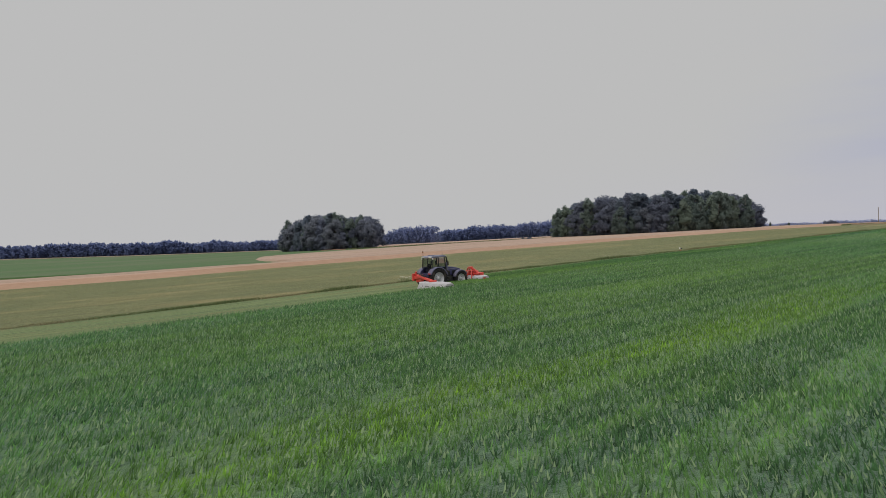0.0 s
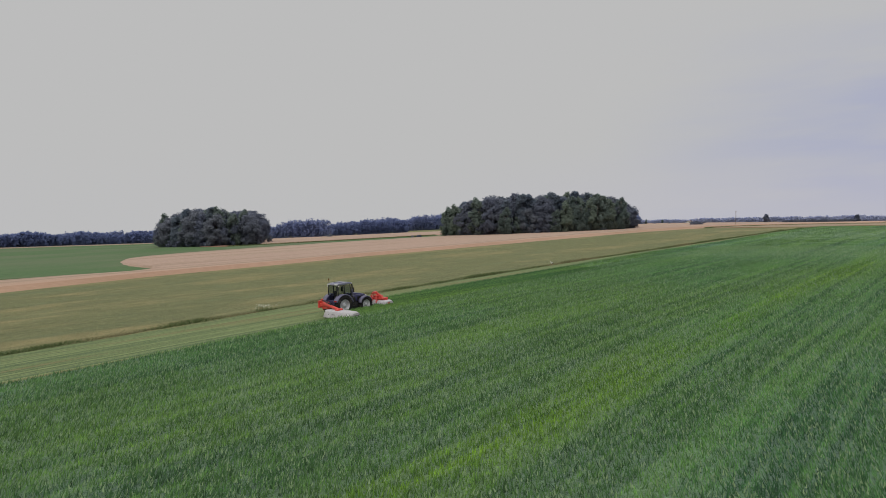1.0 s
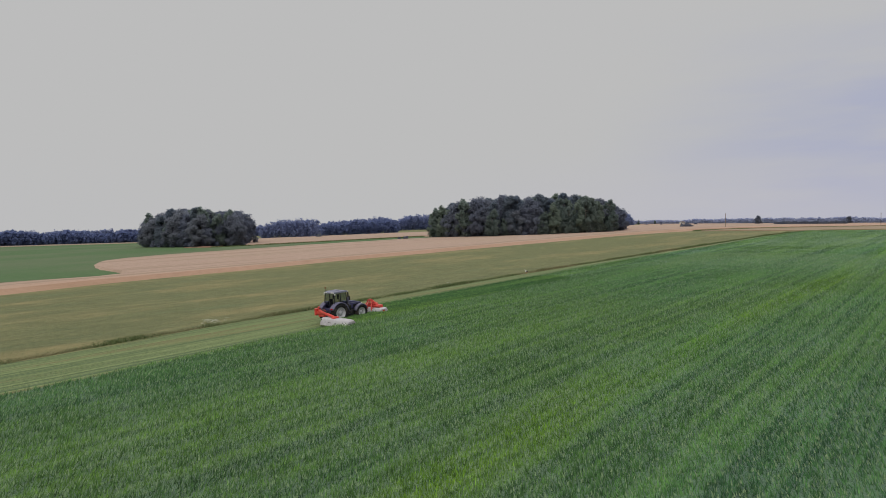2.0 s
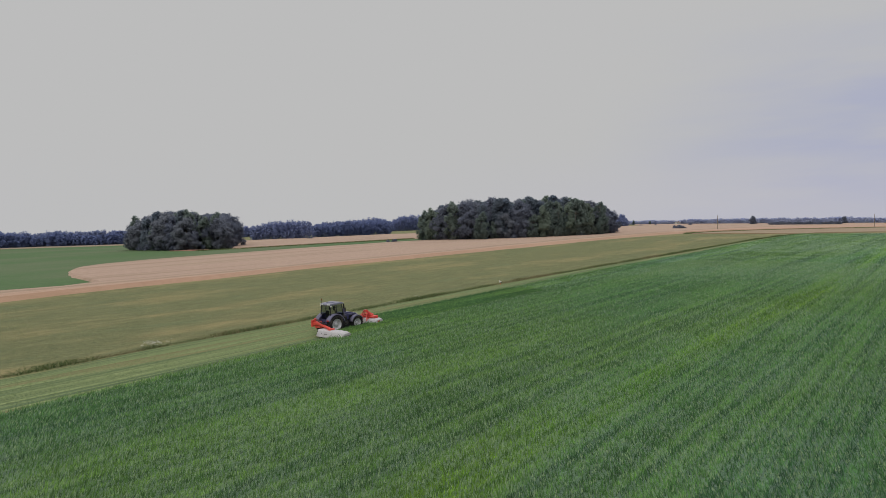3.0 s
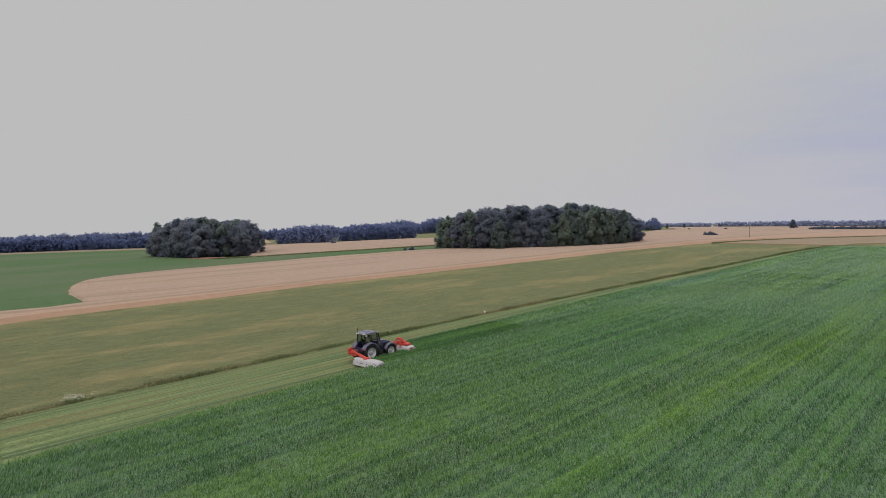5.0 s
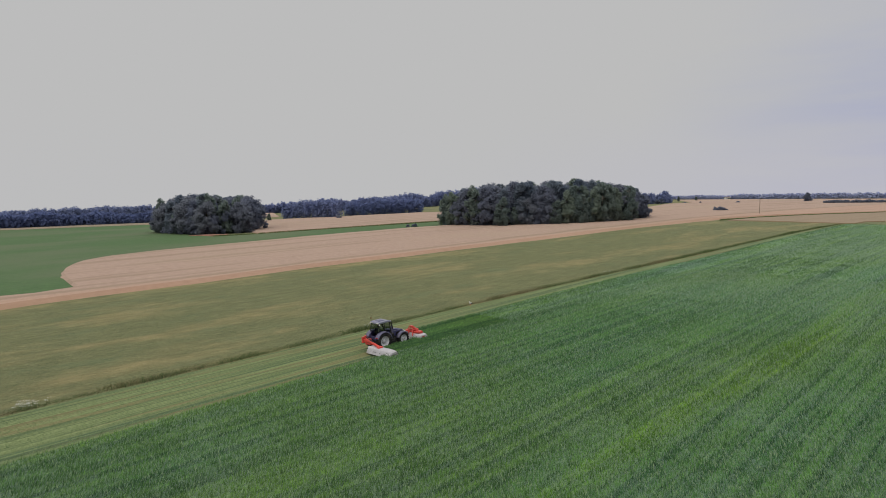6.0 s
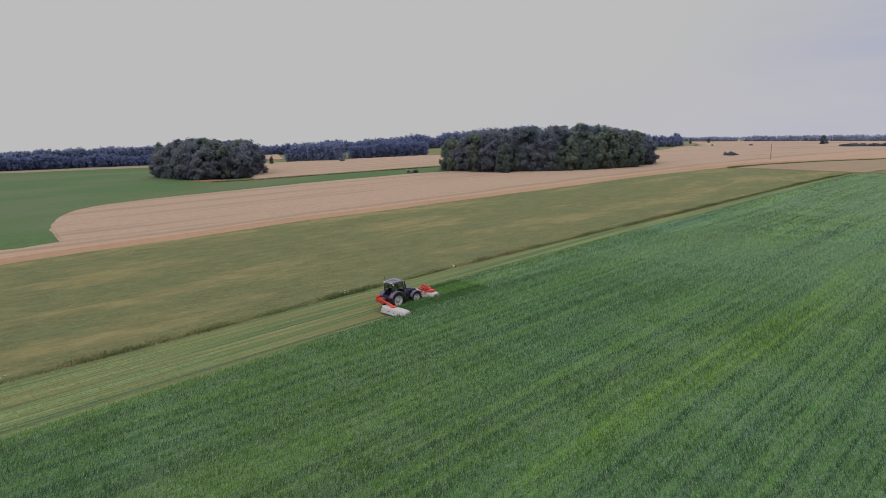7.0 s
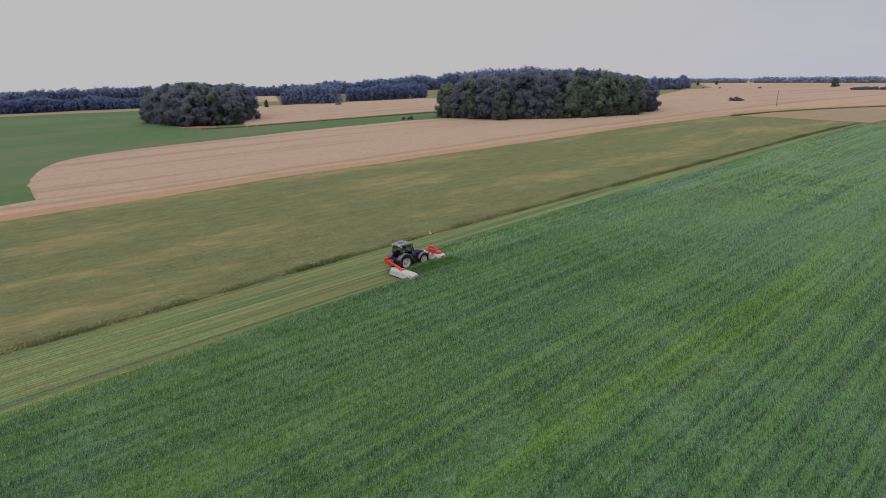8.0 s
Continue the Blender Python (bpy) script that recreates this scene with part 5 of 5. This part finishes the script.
def build_rear_mower():
    """Side-swung disc mower behind the tractor; origin at the tractor's rear axle on the ground."""
    m = new("rear_mower")
    y0 = REAR_REACH
    head = part("headstock", block(-0.55, 0.35, -1.55, -1.25, 0.75, 1.45, 0.05), RED, m, "red headstock on the linkage")
    part("headstock_post", beam((-0.35, -1.45, 0.7), (-0.45, -1.55, 1.75), 0.22, 0.20), RED, head)
    part("breakaway_bar", beam((-0.75, -1.55, 1.12), (0.20, -1.55, 1.25), 0.24, 0.34), RED, m, "thick red swing bar")
    part("end_plate", block(-0.92, -0.66, -1.75, -1.35, 0.85, 1.55, 0.04), RED, m)
    arm = part("carrier_arm", beam((-0.25, -1.58, 1.32), (2.55, y0 - 0.05, 0.92), 0.24, 0.22), RED, m, "long red carrier arm")
    part("arm_ram", pipe([(-0.3, -1.62, 1.62), (1.2, -1.75, 1.28)], 0.045, 10), BLACK, m)
    part("arm_hose", pipe([(0.0, -1.5, 1.55), (0.7, -1.6, 1.42), (1.6, -1.7, 1.20)], 0.02, 6), BLACK, arm)
    part("yoke", block(2.35, 2.75, y0 - 0.35, y0 + 0.3, 0.78, 1.0, 0.04), RED, m)
    deck = part("cover", moved(cover_deck(4.05, 1.05, 0.20, 0.86, 0.24), Matrix.Translation((0.95, y0, 0))), COVER, m, "grey-white cloth hood with dark marks")
    part("inner_plate", block(0.96, 1.06, y0 - 0.55, y0 + 0.55, 0.18, 0.74, 0.02), BLACK, m)
    part("cutter_bar", block(1.10, 4.90, y0 + 0.18, y0 + 0.58, 0.06, 0.16, 0.02), BLACK, m)
    for k in range(7):
        disc = bmesh.new()
        bmesh.ops.create_cone(disc, cap_ends=True, segments=16, radius1=0.22, radius2=0.12, depth=0.07, matrix=Matrix.Translation((1.40 + 0.46 * k, y0 + 0.44, 0.17)))
        part("disc", disc, RED, m)
    for k in range(6):
        part("tine_foot", beam((1.3 + 0.56 * k, y0 - 0.45, 0.5), (1.3 + 0.56 * k, y0 - 0.78, 0.10), 0.05, 0.03), BLACK, m)
    for k in range(3):
        x = 4.32 + 0.20 * k
        for s, mat in ((0, DARK_STRIPE), (1, WHITE)):
            part("warning_stripe", moved(block(-0.05, 0.05, -0.012, 0.012, -0.20, 0.20, 0.004), Matrix.Translation((x + 0.1 * s, y0 - 0.665, 0.50)) @ Matrix.Rotation(radians(-23), 4, "X") @ Matrix.Rotation(radians(24), 4, "Y")), mat, deck)
    for k, (x, w, h) in enumerate(((1.75, 0.03, 0.10), (2.45, 0.24, 0.05), (3.3, 0.04, 0.14))):
        part("cover_mark", moved(block(-w, w, -0.012, 0.012, -h / 2, h / 2, 0.004), Matrix.Translation((x, y0 - 0.665, 0.50)) @ Matrix.Rotation(radians(-23), 4, "X")), DARK_STRIPE, deck)
    bow = [(4.94, y0 + 0.45, 0.58), (5.10, y0 + 0.30, 0.56), (5.14, y0, 0.55), (5.10, y0 - 0.32, 0.54), (4.94, y0 - 0.48, 0.54)]
    part("guard_bow", pipe(bow, 0.022, 8), BLACK, m)
    return tagged(m, "red side-swung disc mower with grey-white cover behind the tractor", "mower")


def build_front_mower():
    m = new("front_mower")
    y0 = FRONT_REACH + 0.1
    part("frame_bar", block(-1.15, 1.15, y0 - 0.45, y0 - 0.28, 0.92, 1.08, 0.03), RED, m, "red cross frame")
    tower = new("linkage_tower")
    tower.parent = m
    for s in (-1, 1):
        part("tower_leg", beam((s * 0.42, y0 - 0.72, 0.55), (s * 0.16, y0 - 0.42, 1.50), 0.12, 0.12), RED, tower)
        part("push_arm", beam((s * 0.45, y0 - 0.6, 0.75), (s * 0.9, y0 + 0.25, 0.95), 0.11, 0.13), RED, tower)
        part("spring", pipe([(s * 0.2, y0 - 0.4, 1.48), (s * 0.85, y0 + 0.1, 1.02)], 0.05, 10), RED, tower)
        part("side_hood", block(*sorted((s * 0.55, s * 1.20)), y0 - 0.25, y0 + 0.30, 0.80, 1.12, 0.07), RED, m, "red hood panel")
        part("marker_bow", pipe([(s * 1.35, y0 + 0.62, 0.66), (s * 1.64, y0 + 0.50, 0.64), (s * 1.70, y0 + 0.05, 0.62), (s * 1.62, y0 - 0.42, 0.62)], 0.024, 8), BLACK, m)
    for k, (a, b) in enumerate((((-1.0, -0.2, 0.95), (-0.35, -0.45, 1.62)), ((1.0, -0.2, 0.95), (0.35, -0.45, 1.62)), ((-0.5, 0.35, 1.0), (0.0, -0.3, 1.68)), ((0.5, 0.35, 1.0), (0.0, -0.3, 1.68)),
                                ((-0.95, 0.3, 1.05), (0.95, 0.3, 1.05)), ((-0.6, -0.5, 1.3), (0.6, -0.5, 1.3)))):
        part("frame_tube", pipe([(a[0], y0 + a[1], a[2]), (b[0], y0 + b[1], b[2])], 0.055, 8), RED, tower)
    part("tower_top", block(-0.22, 0.22, y0 - 0.55, y0 - 0.30, 1.48, 1.74, 0.03), RED, tower)
    part("gearbox_hood", block(-0.34, 0.34, y0 - 0.35, y0 + 0.42, 0.82, 1.28, 0.08), RED, m, "red gearbox hood")
    part("lift_chain", pipe([(0.0, y0 - 0.42, 1.5), (0.28, y0 + 0.15, 1.05)], 0.025, 6), BLACK, tower)
    deck = part("cover", moved(cover_deck(3.45, 1.20, 0.14, 0.84, 0.24), Matrix.Translation((-1.725, y0, 0))), COVER, m, "grey-white cloth skirt round the cutters")
    part("cutter_bar", block(-1.5, 1.5, y0 + 0.1, y0 + 0.5, 0.06, 0.16, 0.02), BLACK, m)
    for k in range(6):
        disc = bmesh.new()
        bmesh.ops.create_cone(disc, cap_ends=True, segments=16, radius1=0.22, radius2=0.12, depth=0.07, matrix=Matrix.Translation((-1.22 + 0.49 * k, y0 + 0.36, 0.17)))
        part("disc", disc, RED, m)
    for s in (-1, 1):
        part("warning_panel", moved(block(-0.015, 0.015, -0.16, 0.16, -0.18, 0.18, 0.004), Matrix.Translation((s * 1.735, y0 - 0.12, 0.46))), WARN_RED, deck)
        part("seam_mark", moved(block(-0.03, 0.03, -0.012, 0.012, -0.18, 0.18, 0.004), Matrix.Translation((s * 1.1, y0 - 0.745, 0.46)) @ Matrix.Rotation(radians(-23), 4, "X")), DARK_STRIPE, deck)
    return tagged(m, "red front disc mower with grey-white skirts ahead of the tractor", "mower")


TRACTOR = build_tractor()
REAR_MOWER = build_rear_mower()
FRONT_MOWER = build_front_mower()

# ---- crop rows that fall as the cutters pass ----
FALLING = []


def build_crop_rows():
    """Short cross rows of standing crop between the mown strip and the field, each toppled by the bar that reaches it."""
    rng = np.random.default_rng(31)

    def clump_mesh(width):
        n = int(width * ROW * 80)
        xy = np.column_stack([rng.uniform(0, width, 2 * n), rng.uniform(-ROW / 2, ROW / 2, 2 * n)])
        stems = blades(xy[:n], np.full(n, 0.10), 0.46, 0.08, 0.34, rng, 2.29)
        leaves = blades(xy[n:], np.full(n, 0.34), 0.24, 0.09, 0.28, rng, 2.29)
        ob = soup("crop_clump", np.concatenate([stems, leaves]), BLADE)
        return tagged(ob, "clump of standing green crop falling as it is mown", "crop", "crop before the mower")
    for edge, width, reach in ((FIRST_EDGE, 3.6, FRONT_REACH), (None, 3.1, REAR_REACH)):
        protos = [clump_mesh(width) for _ in range(3)]
        first = LEAD + reach + 0.3
        for i in range(int((FRONT_END - first) / ROW)):
            f = first + (i + 0.5) * ROW
            r = float(track(edge, f)) if edge else float(track(CUT_EDGE, f)) - width + 0.1
            ob = protos[i] if i < 3 else copy_thing(protos[i % 3], Matrix.Identity(4))
            FALLING.append((ob, f, r, (f - reach - 0.3 - LEAD) / SPEED))


build_crop_rows()


def ground_pose(f, r=0.0, lift=0.0):
    """A pose on the slope: x to the tractor's right, y ahead."""
    x, y = along(f, r)
    z = float(terrain(x, y)) + lift
    ahead = Vector((U[0], U[1], SLOPE_X * U[0] + SLOPE_Y * U[1])).normalized()
    right = Vector((R[0], R[1], SLOPE_X * R[0] + SLOPE_Y * R[1])).normalized()
    up = right.cross(ahead).normalized()
    right = ahead.cross(up)
    m = Matrix((right, ahead, up)).transposed().to_4x4()
    return Matrix.Translation((x, y, z)) @ m


def motions():
    """Tractor, mowers and wheels at one steady speed; each crop row falls when its bar arrives."""
    step = 4 / FPS
    times = [min(8.0, k * step) for k in range(int(8.0 / step) + 2)]
    drive = [(t, ground_pose(*drive_line(t), 0.03)) for t in (0.0, 2.0, 4.0, 6.0, 8.0)]
    for thing in (TRACTOR, REAR_MOWER, FRONT_MOWER):
        walk(thing, drive)
    for wheel, x, y, r in WHEELS:
        walk(wheel, [(t, pose(x, y, r, -math.degrees(SPEED * t / r))) for t in times])
    for ob, f, r, t in FALLING:
        stand, fallen = ground_pose(f, r, 0.03), ground_pose(f, r, -0.30) @ pose(0, 0, 0, -86)
        if t <= 0.02:
            rows = [(0.0, fallen), (8.0, fallen)]
        elif t >= 7.85:
            rows = [(0.0, stand), (8.0, stand)]
        else:
            rows = [(0.0, stand), (max(t - 0.04, 0.0), stand), (min(t + 0.12, 8.0), fallen), (8.0, fallen)]
            rows = [row for k, row in enumerate(rows) if k == 0 or frame(row[0]) > frame(rows[k - 1][0])]
        walk(ob, rows)


motions()
